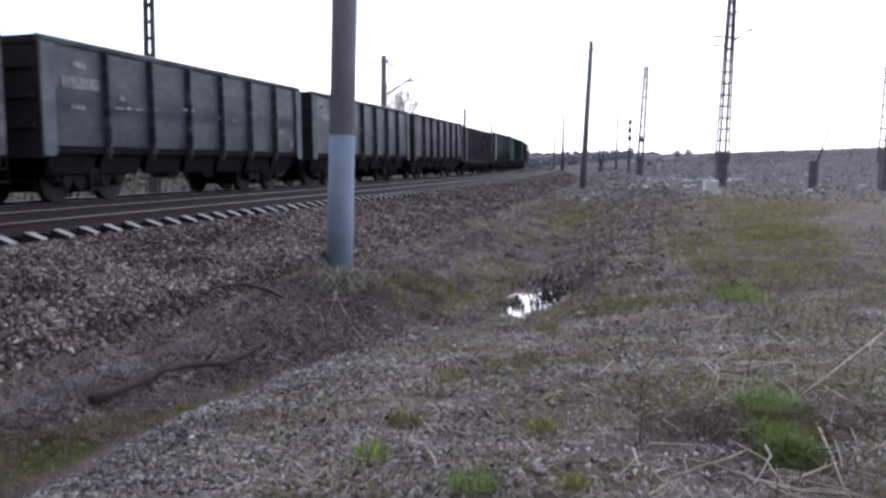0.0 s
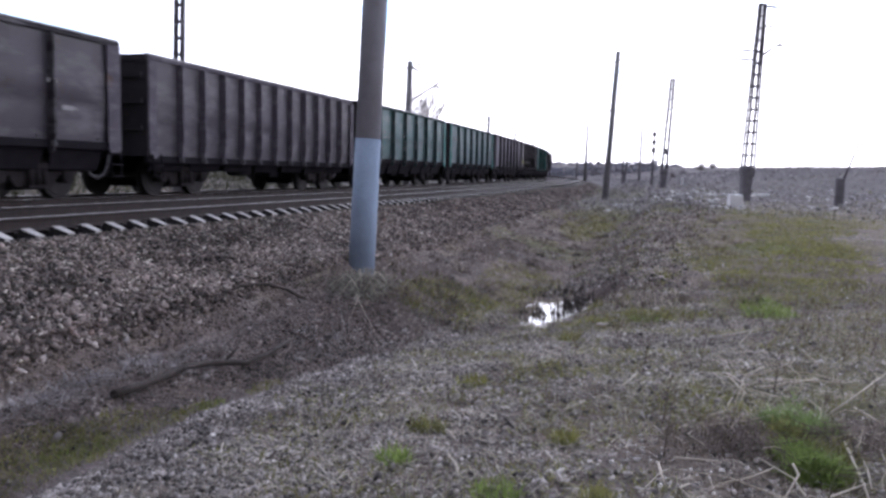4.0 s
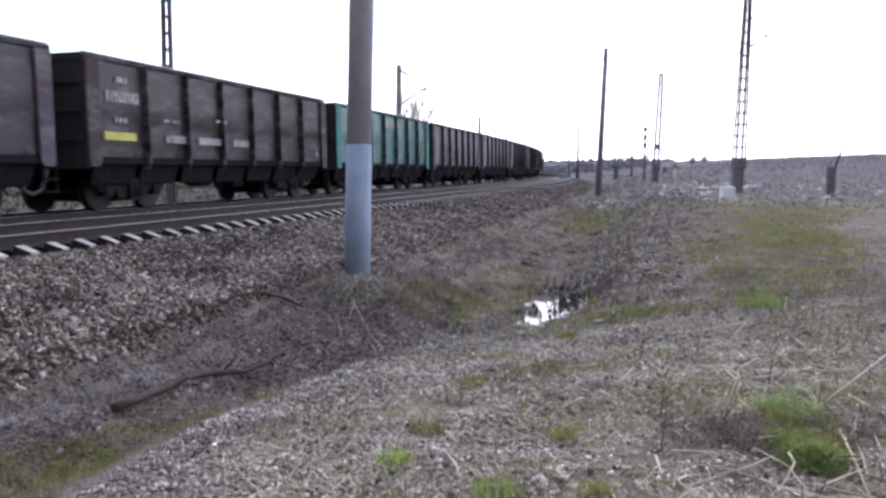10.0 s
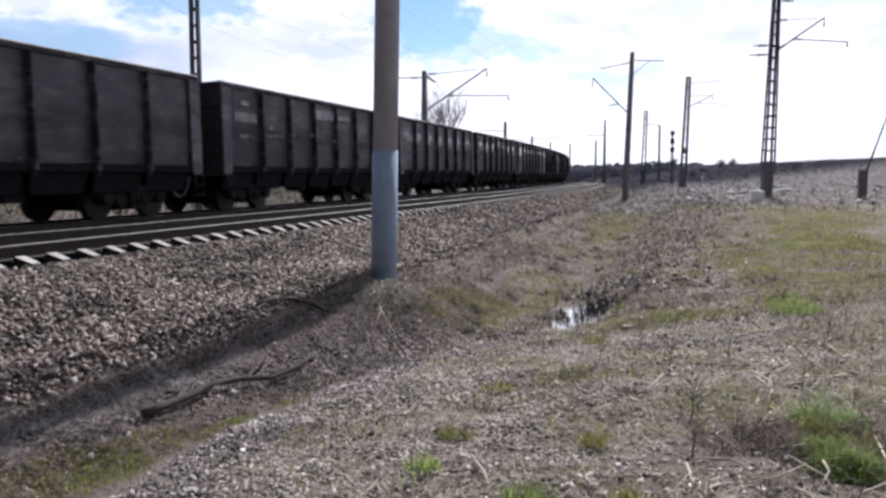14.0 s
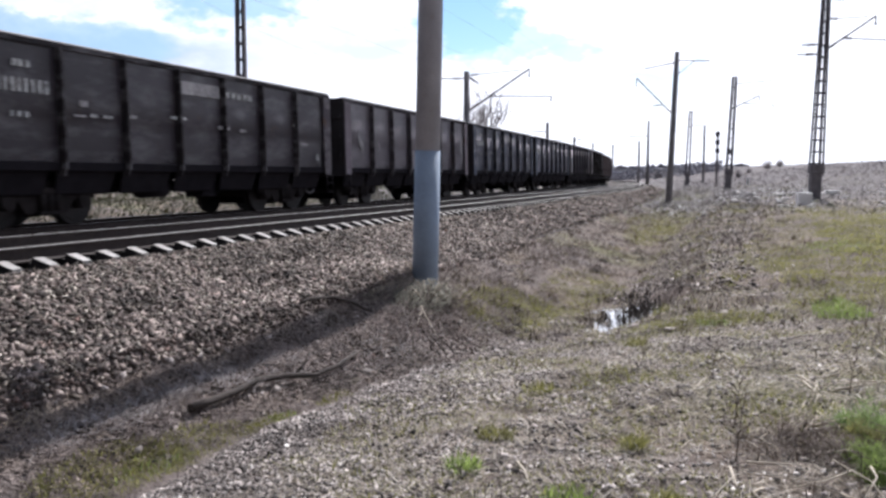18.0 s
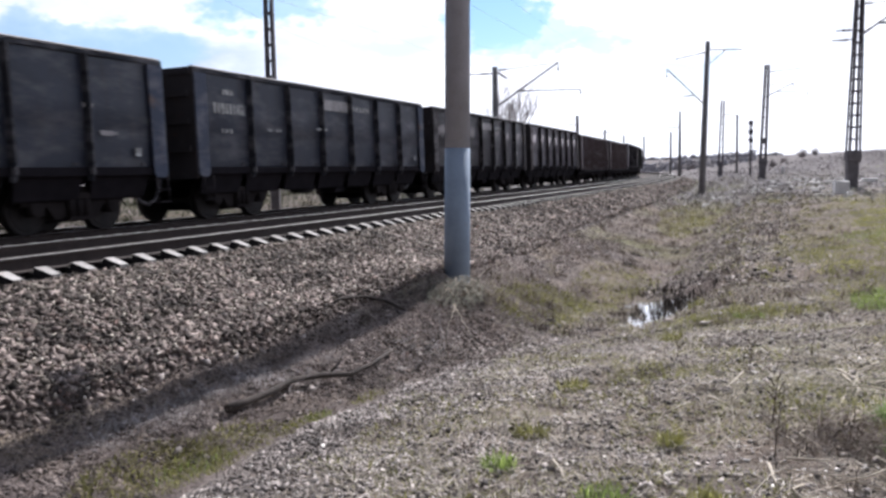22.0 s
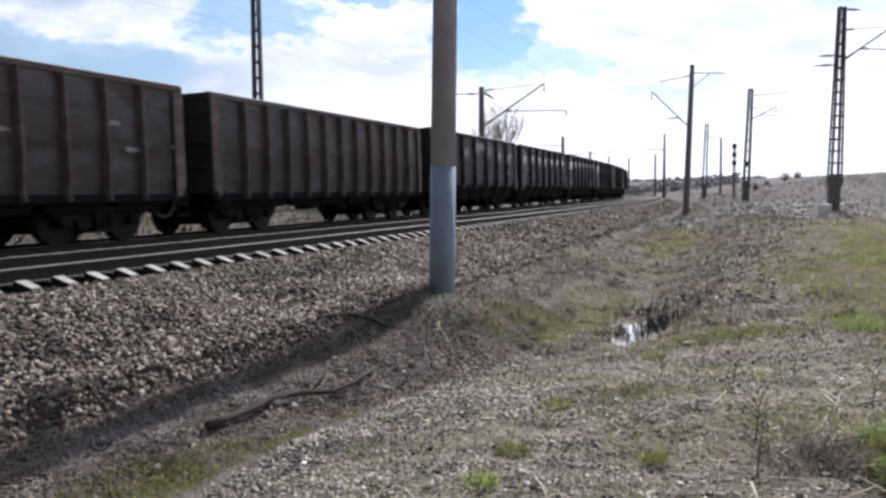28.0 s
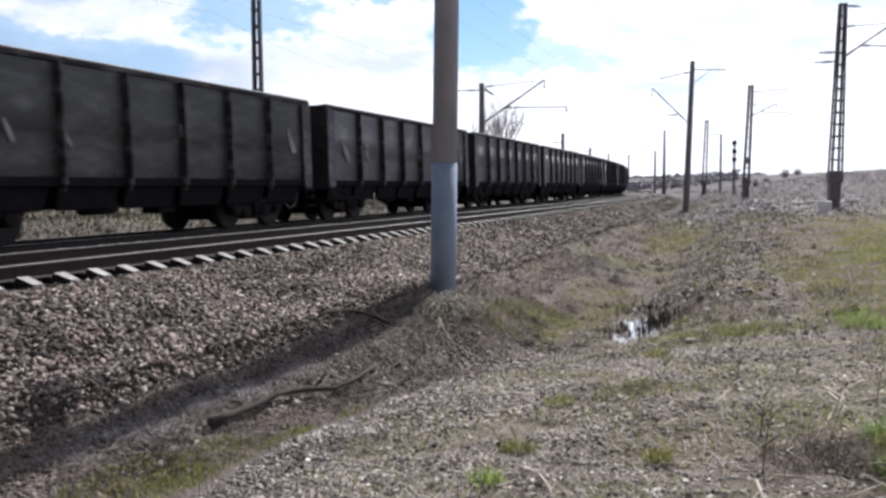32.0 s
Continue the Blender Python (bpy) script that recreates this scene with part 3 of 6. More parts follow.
def side_rib(zb, zt):
    bm = bmesh.new()
    # hat-section post, deeper at the foot
    for z0, z1, d0, d1, w in ((zb, zb + 0.4, 0.12, 0.18, 0.028), (zb + 0.4, zt, 0.18, 0.16, 0.028)):
        v = [bm.verts.new((sx * w * (1 if k == 0 else 0.85), -d if k else 0.0, z)) for z, d in ((z0, d0), (z1, d1)) for sx, k in ((-1, 0), (-1, 1), (1, 1), (1, 0))]
        for a, b in ((0, 1), (1, 2), (2, 3)):
            bm.faces.new((v[a], v[b], v[b + 4], v[a + 4]))
        bm.faces.new(v[3::-1])
        bm.faces.new(v[4:])
    return bm


def bogie_meshes():
    fr = bmesh.new()
    out = [(-1.25, 0.52), (-1.22, 0.68), (-0.75, 0.74), (-0.45, 0.86), (0.45, 0.86), (0.75, 0.74), (1.22, 0.68), (1.25, 0.52), (0.68, 0.50), (0.5, 0.26), (-0.5, 0.26), (-0.68, 0.50)]
    prism(fr, out, -0.07, 0.07)
    for sx in (-1, 1):
        tube(fr, (sx * 0.925, -0.13, 0.475), (sx * 0.925, 0.13, 0.475), 0.15, n=10)
        box(fr, sx * 0.925 - 0.17, sx * 0.925 + 0.17, -0.11, 0.11, 0.46, 0.70, bevel=0.02)
    for dx in (-0.18, 0.0, 0.18):
        tube(fr, (dx, -0.13, 0.3), (dx, -0.13, 0.62), 0.075, n=8)
    box(fr, -0.3, 0.3, -0.22, -0.05, 0.24, 0.3)
    box(fr, -0.34, 0.34, -0.2, -0.05, 0.62, 0.74, bevel=0.02)
    frame_me = bm_mesh("side_frame", fr, M_BOGIE)
    bo = bmesh.new()
    box(bo, -0.22, 0.22, -1.0, 1.0, 0.56, 0.82, bevel=0.03)
    box(bo, -0.35, 0.35, -0.3, 0.3, 0.8, 0.95, bevel=0.02)
    box(bo, -0.5, 0.5, -0.9, 0.9, 0.2, 0.56, bevel=0.04)
    box(bo, -0.75, -0.68, -0.85, 0.85, 0.35, 0.5)
    box(bo, 0.68, 0.75, -0.85, 0.85, 0.35, 0.5)
    bolster_me = bm_mesh("bolster", bo, M_STEEL_DARK)
    wh = bmesh.new()
    tube(wh, (0, -1.05, 0), (0, 1.05, 0), 0.075, n=10)
    for sy in (-1, 1):
        tube(wh, (0, sy * 0.725, 0), (0, sy * 0.862, 0), 0.475, n=28)
        tube(wh, (0, sy * 0.69, 0), (0, sy * 0.725, 0), 0.505, n=28)
        tube(wh, (0, sy * 0.862, 0), (0, sy * 0.872, 0), 0.40, 0.39, n=24)
        tube(wh, (0, sy * 0.87, 0), (0, sy * 0.96, 0), 0.13, n=12)
    wheel_me = bm_mesh("wheelset", wh, M_WHEEL)
    return frame_me, bolster_me, wheel_me


FRAME_ME, BOLSTER_ME, WHEEL_ME = bogie_meshes()
WHEELS = []


def build_wagon(bays, top):
    """A gondola wagon along local x, its near side at -y, z from the rail head."""
    w = thing("gondola_wagon", "", "wagon")
    paint0 = paint("plain", (0.16, 0.15, 0.15), 0.42)
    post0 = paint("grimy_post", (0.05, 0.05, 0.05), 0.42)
    zb, foot, zt, hw = (1.2, 0.95, top, 1.45) if bays == 7 else (0.95, 0.9, top, 1.45)
    post_x = [-4.325 + 1.73 * i for i in range(6)] if bays == 7 else [-HALF + 0.3 + i * (2 * HALF - 0.6) / bays for i in range(1, bays)]
    edges = [-HALF + 0.03] + post_x + [HALF - 0.03]
    for side in (-1, 1):
        for a, b in zip(edges, edges[1:]):
            bm = bmesh.new()
            y = side * hw
            # pressed sheet: a shallow bulge between the posts
            nx, nz = 4, 10
            grid = []
            for iz in range(nz + 1):
                fz = iz / nz if iz != 5 else 0.41
                row = []
                for ix in range(nx + 1):
                    fx = ix / nx
                    bulge = 0.03 * math.sin(math.pi * fx) * math.sin(math.pi * fz) + (0.012 if iz > 4 else 0.0) - 0.02 * max(0.0, 0.25 - fz) * 4
                    row.append(bm.verts.new((a + (b - a) * fx, y + side * bulge, zb + (zt - 0.1 - zb) * fz)))
                grid.append(row)
            for r0, r1 in zip(grid, grid[1:]):
                for i in range(nx):
                    q = (r0[i], r0[i + 1], r1[i + 1], r1[i])
                    f = bm.faces.new(q if side < 0 else q[::-1])
                    f.smooth = True
            bmesh.ops.solidify(bm, geom=bm.faces[:], thickness=-0.02 if side < 0 else -0.02)
            panel = part("side_panel", bm, paint0, w)
            panel.data.set_sharp_from_angle(angle=radians(35))
        rib_me = shoe_me = None
        for x in post_x:
            if rib_me is None:
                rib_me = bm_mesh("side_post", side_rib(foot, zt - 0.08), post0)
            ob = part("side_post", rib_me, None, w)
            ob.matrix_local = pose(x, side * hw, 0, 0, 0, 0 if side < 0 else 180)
            if side < 0:
                if shoe_me is None:
                    bm = bmesh.new()
                    box(bm, -0.026, 0.026, -0.176, -0.02, zb - 0.13, zb + 0.0, bevel=0.008)
                    shoe_me = bm_mesh("post_foot", bm, M_SCUFF)
                ob = part("post_foot", shoe_me, None, w, "pale scuffed foot of the side post")
                ob.matrix_local = pose(x, -hw, 0)
        bm = bmesh.new()
        box(bm, -HALF, HALF, side * hw - 0.06, side * hw + 0.06, zt - 0.1, zt, bevel=0.02)
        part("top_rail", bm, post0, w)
        # added strip: the bright sunlit rim is put into its pale dusty colour
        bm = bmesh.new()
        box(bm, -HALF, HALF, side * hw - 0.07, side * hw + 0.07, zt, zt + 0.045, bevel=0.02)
        part("top_edge", bm, M_SUNRIM, w, "dusty pale top edge, its sunlit rim put into the colour")
        bm = bmesh.new()
        box(bm, -HALF, HALF, side * (hw - 0.02) - 0.06, side * (hw - 0.02) + 0.06, zb - 0.16, zb + 0.01, bevel=0.015)
        part("side_sill", bm, M_STEEL_DARK, w)
        # corner plates reaching below the sill
        for ex in (-1, 1):
            bm = bmesh.new()
            if bays == 12:
                out = [(ex * HALF, zt - 0.12), (ex * HALF, foot + 0.25), (ex * (HALF - 0.12), foot), (ex * (HALF - 0.3), foot), (ex * (HALF - 0.3), zt - 0.12)]
            else:
                out = [(ex * HALF, zt - 0.1), (ex * HALF, foot + 0.12), (ex * (HALF - 0.07), foot + 0.04), (ex * (HALF - 0.32), foot + 0.04), (ex * (HALF - 0.40), foot + 0.13), (ex * (HALF - 0.43), zt - 0.1)]
            prism(bm, out if ex < 0 else out[::-1], side * hw - (0.1 if side < 0 else -0.07), side * hw - (0.07 if side < 0 else -0.1))
            part("corner_plate", bm, paint0, w)
        if side < 0 and bays == 7:
            # latches along the floor edge
            bm = bmesh.new()
            box(bm, -0.07, 0.07, -0.06, -0.02, zb + 0.05, zb + 0.085, bevel=0.006)
            latch_me = bm_mesh("latch", bm, M_SCUFF)
            for b in edges[1:]:
                ob = part("latch", latch_me, None, w, "worn bare latch at the panel's foot")
                ob.matrix_local = pose(b - 0.32 if b < 5 else b - 0.62, -hw, 0)
        # dump hatches below the floor edge
        for i in range(7):
            a = -HALF + 0.25 + i * (2 * HALF - 0.5) / 7
            bm = bmesh.new()
            v = [(a + 0.1, side * 1.36, 1.07), (a + 1.67, side * 1.36, 1.07), (a + 1.6, side * 1.22, 0.62), (a + 0.17, side * 1.22, 0.62)]
            vs = [bm.verts.new(p) for p in v] + [bm.verts.new((p[0], p[1] - side * 0.05, p[2] - 0.03)) for p in v]
            for f in ((0, 1, 2, 3), (7, 6, 5, 4), (0, 4, 5, 1), (1, 5, 6, 2), (2, 6, 7, 3), (3, 7, 4, 0)):
                bm.faces.new([vs[k] for k in f])
            part("hatch_flap", bm, M_STEEL_DARK, w)
    for ex in (-1, 1):
        bm = bmesh.new()
        box(bm, ex * HALF - 0.03, ex * HALF + 0.03, -hw - 0.065, hw + 0.065, 0.95, zt - 0.02)
        part("end_wall", bm, M_ENDSHADE, w)
        for z in (1.55, 2.15, 2.75):
            bm = bmesh.new()
            box(bm, min(ex * (HALF + 0.02), ex * (HALF + 0.1)), max(ex * (HALF + 0.02), ex * (HALF + 0.1)), -hw + 0.05, hw - 0.05, z, z + 0.12)
            part("end_rib", bm, M_ENDSHADE, w)
        bm = bmesh.new()
        box(bm, ex * HALF - 0.07, ex * HALF + 0.07, -hw - 0.03, hw + 0.03, zt - 0.14, zt + 0.01)
        part("end_rail", bm, M_ENDSHADE, w)
        bm = bmesh.new()
        box(bm, min(ex * HALF, ex * (HALF + 0.42)), max(ex * HALF, ex * (HALF + 0.42)), -0.14, 0.14, 0.86, 1.14, bevel=0.03)
        box(bm, ex * (HALF + 0.49) - 0.09, ex * (HALF + 0.49) + 0.09, -0.2, 0.2, 0.84, 1.2, bevel=0.04)
        part("coupler", bm, M_STEEL_DARK, w)
        bm = bmesh.new()
        pipe(bm, [(ex * (HALF + 0.05), -0.5, 1.0), (ex * (HALF + 0.12), -0.5, 0.72), (ex * (HALF + 0.28), -0.5, 0.5), (ex * (HALF + 0.56), -0.5, 0.42)], 0.04)
        part("brake_hose", bm, M_SCUFF, w, "dusty rubber brake hose")
        # steps and grab irons
        bm = bmesh.new()
        xa = ex * (HALF - 0.25)
        for dx in (-0.17, 0.17):
            pipe(bm, [(xa + dx, -hw - 0.14, 1.0), (xa + dx, -hw - 0.16, 0.45)], 0.018)
        for z in (0.47, 0.72):
            box(bm, xa - 0.19, xa + 0.19, -hw - 0.2, -hw - 0.1, z, z + 0.03)
        part("step", bm, M_STEEL_DARK, w)
    bm = bmesh.new()
    box(bm, -HALF + 0.04, HALF - 0.04, -hw + 0.03, hw - 0.03, 1.28, 1.34)
    part("floor", bm, M_STEEL_DARK, w)
    bm = bmesh.new()
    box(bm, -HALF, HALF, -0.25, 0.25, 0.9, 1.28)
    for x in (-4.325, -2.2, 0.0, 2.2, 4.325):
        box(bm, x - 0.08, x + 0.08, -1.35, 1.35, 1.05, 1.28)
    part("centre_sill", bm, M_STEEL_DARK, w)
    bm = bmesh.new()
    tube(bm, (-1.6, -0.95, 0.68), (-0.75, -0.95, 0.68), 0.2, n=12)
    box(bm, 0.5, 1.1, -1.1, -0.6, 0.46, 1.0, bevel=0.03)
    tube(bm, (-0.7, -0.55, 0.85), (2.4, -0.45, 0.78), 0.025)
    part("brake_gear", bm, M_STEEL_DARK, w)
    for ex in (-1, 1):
        bg = part("bogie", BOLSTER_ME, None, w)
        bg.location = (ex * 4.325, 0, 0)
        for sy in (-1, 1):
            f = part("side_frame", FRAME_ME, None, bg)
            f.matrix_local = pose(0, sy * 1.02, 0, 0, 0, 0 if sy < 0 else 180)
        for wx in (-0.925, 0.925):
            ws = part("wheelset", WHEEL_ME, None, bg)
            ws.matrix_parent_inverse = Matrix.Translation((wx, 0, 0.475))
    return w


WAGON7 = build_wagon(7, 3.38)
WAGON12 = build_wagon(12, 3.27)

# colour, rust share, type, label word; in running order
GREY, MAUVE, BROWN, BLUE, OLIVE = (0.092, 0.088, 0.106), (0.094, 0.081, 0.1), (0.064, 0.05, 0.052), (0.06, 0.072, 0.108), (0.08, 0.082, 0.078)
DUSTY, PLUM, ASHEN = (0.15, 0.126, 0.148), (0.062, 0.051, 0.063), (0.2, 0.195, 0.19)
SOOT = (0.033, 0.028, 0.033)
GREEN, TEAL, MOSS = (0.045, 0.235, 0.205), (0.06, 0.185, 0.17), (0.145, 0.165, 0.185)
RUSSET = (0.122, 0.094, 0.096)
TRAIN = [
    ("moss", MOSS, 7), ("grey", GREY, 7), ("moss", MOSS, 7), ("moss", MOSS, 7), ("mauve", MAUVE, 7), ("mauve", MAUVE, 12), ("teal", TEAL, 7), ("teal", TEAL, 7),
    ("mauve", MAUVE, 7), ("brown", BROWN, 7), ("green", GREEN, 7), ("mauve", MAUVE, 7), ("grey", GREY, 7), ("mauve", MAUVE, 7), ("plum", PLUM, 7), ("dusty", DUSTY, 7),
    ("blue", BLUE, 7), ("blue", BLUE, 7), ("soot", SOOT, 7), ("brown", BROWN, 7), ("russet", RUSSET, 12), ("russet", RUSSET, 12), ("mauve", MAUVE, 7), ("olive", OLIVE, 7),
    # rear wagons get paler paint that stands in for haze and grazing sheen
    ("grey", GREY, 7), ("dusty", DUSTY, 7), ("ashen", ASHEN, 7), ("dusty", DUSTY, 7), ("moss", MOSS, 7), ("ashen", ASHEN, 7), ("dusty", DUSTY, 7), ("grey", GREY, 7),
    ("ashen", ASHEN, 7), ("dusty", DUSTY, 7),
]
FIRST = -2
WORDS = {"moss": "faded grey-green", "grey": "dark grey", "mauve": "dusty purple-grey", "teal": "worn dark green", "brown": "rusty brown", "russet": "dusty russet-brown", "green": "bright green", "blue": "dark blue-grey", "olive": "dark olive", "soot": "soot-black", "dusty": "pale dusty mauve-grey", "plum": "dark plum-grey", "ashen": "pale ashen-grey"}
WAGONS = []
UNMARKED = {-1, 2, 6, 8, 9, 13, 16, 17, 21, 22, 23, 26, 29}
SPLASHED = {13, 21, 22}
LABELLED = {8, 10, 12, 14, 15, 16, 20}


def bars(x0, x1, z0, z1, n, rnd, mat, store):
    """Illegible lettering: n upright bars side by side, a mesh each."""
    w = (x1 - x0) / n
    for i in range(n):
        bm = bmesh.new()
        a = x0 + i * w
        box(bm, a + 0.12 * w, a + w * rnd.uniform(0.6, 0.9), -1.520, -1.506, z0, z1)
        store.append(bm_mesh("stencil_mark", bm, mat))


def marking_meshes():
    rnd = random.Random(4)
    plain, board, smudge, splashes = [], [], [], []
    for x0, x1, z0, z1, n in ((-5.75, -4.55, 2.42, 2.66, 8), (-5.4, -4.95, 2.86, 2.98, 3), (-5.5, -5.0, 1.98, 2.08, 3), (-3.6, -2.9, 2.08, 2.14, 2), (-1.2, -0.5, 2.2, 2.26, 2), (5.5, 5.75, 1.42, 1.58, 1)):
        bars(x0, x1, z0, z1, n, rnd, M_WHITE, plain)
    bm = bmesh.new()
    box(bm, -0.78, 0.74, -1.520, -1.506, 2.78, 3.08)
    board.append(bm_mesh("label_patch", bm, M_PATCH))
    bars(1.0, 2.2, 2.84, 2.98, 5, rnd, M_WHITE, board)
    for i in range(9):
        x, z = rnd.uniform(-6, 6), rnd.uniform(1.7, 2.9)
        bars(x, x + rnd.uniform(0.25, 0.7), z, z + rnd.uniform(0.04, 0.12), 1, rnd, M_PATCH, smudge)
    # washed-out splashes of paint
    for x, z, w, h in ((-5.2, 2.05, 0.2, 0.42), (-3.72, 2.0, 0.13, 0.36), (-2.45, 1.95, 0.12, 0.38), (5.45, 2.2, 0.22, 0.45), (0.9, 2.15, 0.1, 0.3)):
        bm = bmesh.new()
        prism(bm, [(x + w * rnd.uniform(0.2, 1.0) * math.cos(0.63 * k) - 0.35 * h * math.sin(0.63 * k), z + h * rnd.uniform(0.45, 1.0) * math.sin(0.63 * k)) for k in range(10)], -1.518, -1.506)
        splashes.append(bm_mesh("paint_splash", bm, M_PATCH))
    stripes = []
    for x0, x1 in ((-5.85, -4.7), (-3.5, -2.5), (-2.05, -0.75), (-0.2, 0.7)):
        bm = bmesh.new()
        box(bm, x0, x1, -1.512, -1.46, 1.58, 1.76)
        stripes.append(bm_mesh("paint_stripe", bm, M_STRIPE if x0 < -5 else M_PATCH))
    return plain, board, smudge, stripes, splashes


def run(t):
    return 9.8961 * t - 0.025497 * t * t + 0.0002526 * t ** 3


def wagon_pose(j, t):
    c = 21.04 + PITCH * j - run(t)
    a, b = on_track(c - 4.325, FAR_LAT, FAR_Z)[0], on_track(c + 4.325, FAR_LAT, FAR_Z)[0]
    m, d = (a + b) / 2, b - a
    # local x runs ahead along the track, so -y is the side towards the near track
    lean = pose(0, -0.79, 0) @ pose(0, 0, 0, -CANT) @ pose(0, 0.79, 0)
    return pose(m.x, m.y, m.z, 0, 0, math.degrees(math.atan2(d.y, d.x))) @ lean


def build_train():
    plain, board, smudge, stripes, splashes = marking_meshes()
    for i, (word, color, bays) in enumerate(TRAIN):
        j = FIRST + i
        src = WAGON7 if bays == 7 else WAGON12
        w = copy_thing(src, wagon_pose(j, 0))
        m = paint(word, color, 0.34 if word in ("green", "teal", "blue") else 0.39)
        edge = paint(word + "_grimy_edge", tuple(c * 1.15 for c in color), 0.4)
        # twelve-panel wagons: the edge light on the ribs is put into a lighter copy
        post_paint = paint(word + "_grimy", tuple(0.28 * c + 0.012 for c in color), 0.4) if bays == 7 else paint(word + "_grimy_rib", tuple(1.25 * c for c in color), 0.36)
        for o in w.children_recursive:
            if o.type == "MESH" and o.data.materials and o.data.materials[0].name.startswith("wagon_paint_plain"):
                o.material_slots[0].link = "OBJECT"
                o.material_slots[0].material = m
            # posts and top rails of seven-panel wagons get a darker copy of the paint
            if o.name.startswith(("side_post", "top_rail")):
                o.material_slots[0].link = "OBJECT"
                o.material_slots[0].material = post_paint
            # corner plates get a slightly lighter copy of the wagon colour
            if o.name.startswith("corner_plate"):
                o.material_slots[0].material = edge
            if o.name.startswith("wheelset"):
                WHEELS.append(o)
        tagged(w, WORDS[word] + " steel gondola wagon with " + ("seven wide" if bays == 7 else "twelve narrow") + " side panels, rolling", "wagon", "wagons of the freight train")
        marks = (plain if bays == 7 and j not in UNMARKED else []) + (board if j in LABELLED else []) + (smudge if j % 2 == 0 else []) + (stripes if j == 7 else []) + (splashes if j in SPLASHED else [])
        for me in marks:
            part(me.name.split(".")[0], me, None, w, "washed-out pale paint splash" if me.name.startswith("paint_splash") else "faded white stencil mark")
        WAGONS.append((j, w))
    for w in (WAGON7, WAGON12):
        for o in [*w.children_recursive, w]:
            bpy.data.objects.remove(o)


build_train()

# ---- poles and masts ----
def concrete_pole(x, y, z0, h, r0, r1, name="catenary_pole", paint_h=0.0, lean=(0, 0), label=""):
    w = thing(name, label, "pole", "catenary poles", at=pose(x, y, z0, lean[0], lean[1], 0))
    bm = bmesh.new()
    rr = lambda z: r0 + (r1 - r0) * z / h
    lo = paint_h if paint_h else -0.5
    tube(bm, (0, 0, lo), (0, 0, h), rr(max(lo, 0)), r1, n=28)
    part("shaft", bm, M_POLE if paint_h else M_POLE_FAR, w)
    if paint_h:
        bm = bmesh.new()
        tube(bm, (0, 0, -0.5), (0, 0, paint_h), rr(0) + 0.003, rr(paint_h) + 0.003, n=28)
        part("painted_foot", bm, M_POLE_BLUE, w, "pale blue painted foot of the pole")
    return w


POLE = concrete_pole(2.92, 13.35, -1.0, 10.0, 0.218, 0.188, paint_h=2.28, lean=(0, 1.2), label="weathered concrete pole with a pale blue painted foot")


# out-of-view box, added only to throw a dark shadow patch on the bank
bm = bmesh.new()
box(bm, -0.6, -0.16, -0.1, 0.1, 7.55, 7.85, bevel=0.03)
part("switch_box", bm, M_GALV, POLE, "unseen grey box added high on the pole to cast a shadow")


def gz(x, y):
    return float(ground_z(np.array([x]), np.array([y]), False)[0])


def lattice(x, y, top, w0, w1, yaw=0, label="", lean=0.0, leg=0.1, step=0.55, foot=1.9):
    """Four angle-iron legs joined by flat battens, on a rough concrete footing."""
    z0 = gz(x, y)
    h = top - z0
    m = thing("lattice_mast", label or "grey steel lattice catenary mast on a dark concrete footing", "mast", "lattice masts", at=pose(x, y, z0, 0, lean, yaw))
    rnd = random.Random(int(100 * y))
    bm = bmesh.new()
    box(bm, -w0 * 0.46, w0 * 0.46, -w0 * 0.46, w0 * 0.46, -0.6, foot * 0.75, bevel=0.07)
    box(bm, -w0 * 0.58, w0 * 0.58, -w0 * 0.58, w0 * 0.58, foot * 0.7, foot, bevel=0.09)
    bmesh.ops.subdivide_edges(bm, edges=bm.edges[:], cuts=1)
    for v in bm.verts:
        v.co += Vector((rnd.uniform(-1, 1), rnd.uniform(-1, 1), rnd.uniform(-1, 1))) * w0 * 0.05
    part("footing", bm, M_FOUND, m)
    for sx in (-1, 1):
        for sy in (-1, 1):
            bm = bmesh.new()
            for dx, dy in ((leg, 0.014), (0.014, leg)):
                a = [(sx * (w0 / 2 - k * dx), sy * (w0 / 2 - q * dy), foot - 0.2) for k, q in ((0, 0), (1, 0), (1, 1), (0, 1))]
                b = [(sx * (w1 / 2 - k * dx), sy * (w1 / 2 - q * dy), h) for k, q in ((0, 0), (1, 0), (1, 1), (0, 1))]
                va, vb = [bm.verts.new(q) for q in a], [bm.verts.new(q) for q in b]
                for k in range(4):
                    bm.faces.new((va[k], va[(k + 1) % 4], vb[(k + 1) % 4], vb[k]))
                bm.faces.new(va[::-1])
                bm.faces.new(vb)
            bmesh.ops.recalc_face_normals(bm, faces=bm.faces[:])
            part("leg", bm, M_GALV, m)
    n = max(6, int((h - foot) / step))
    for i in range(n + 1):
        z = foot + (h - foot - 0.05) * i / n
        w = (w0 + (w1 - w0) * (z - foot) / (h - foot)) / 2
        bm = bmesh.new()
        box(bm, -w, w, -w - 0.006, -w, z - 0.036, z + 0.036)
        box(bm, -w, w, w, w + 0.006, z - 0.036, z + 0.036)
        box(bm, -w - 0.006, -w, -w, w, z - 0.036, z + 0.036)
        box(bm, w, w + 0.006, -w, w, z - 0.036, z + 0.036)
        part("batten", bm, M_GALV, m)
    return m


M_INSUL = material("brown_glazed_insulator", (0.09, 0.05, 0.04), (0.05, 0.03, 0.025), 10, 0.3)


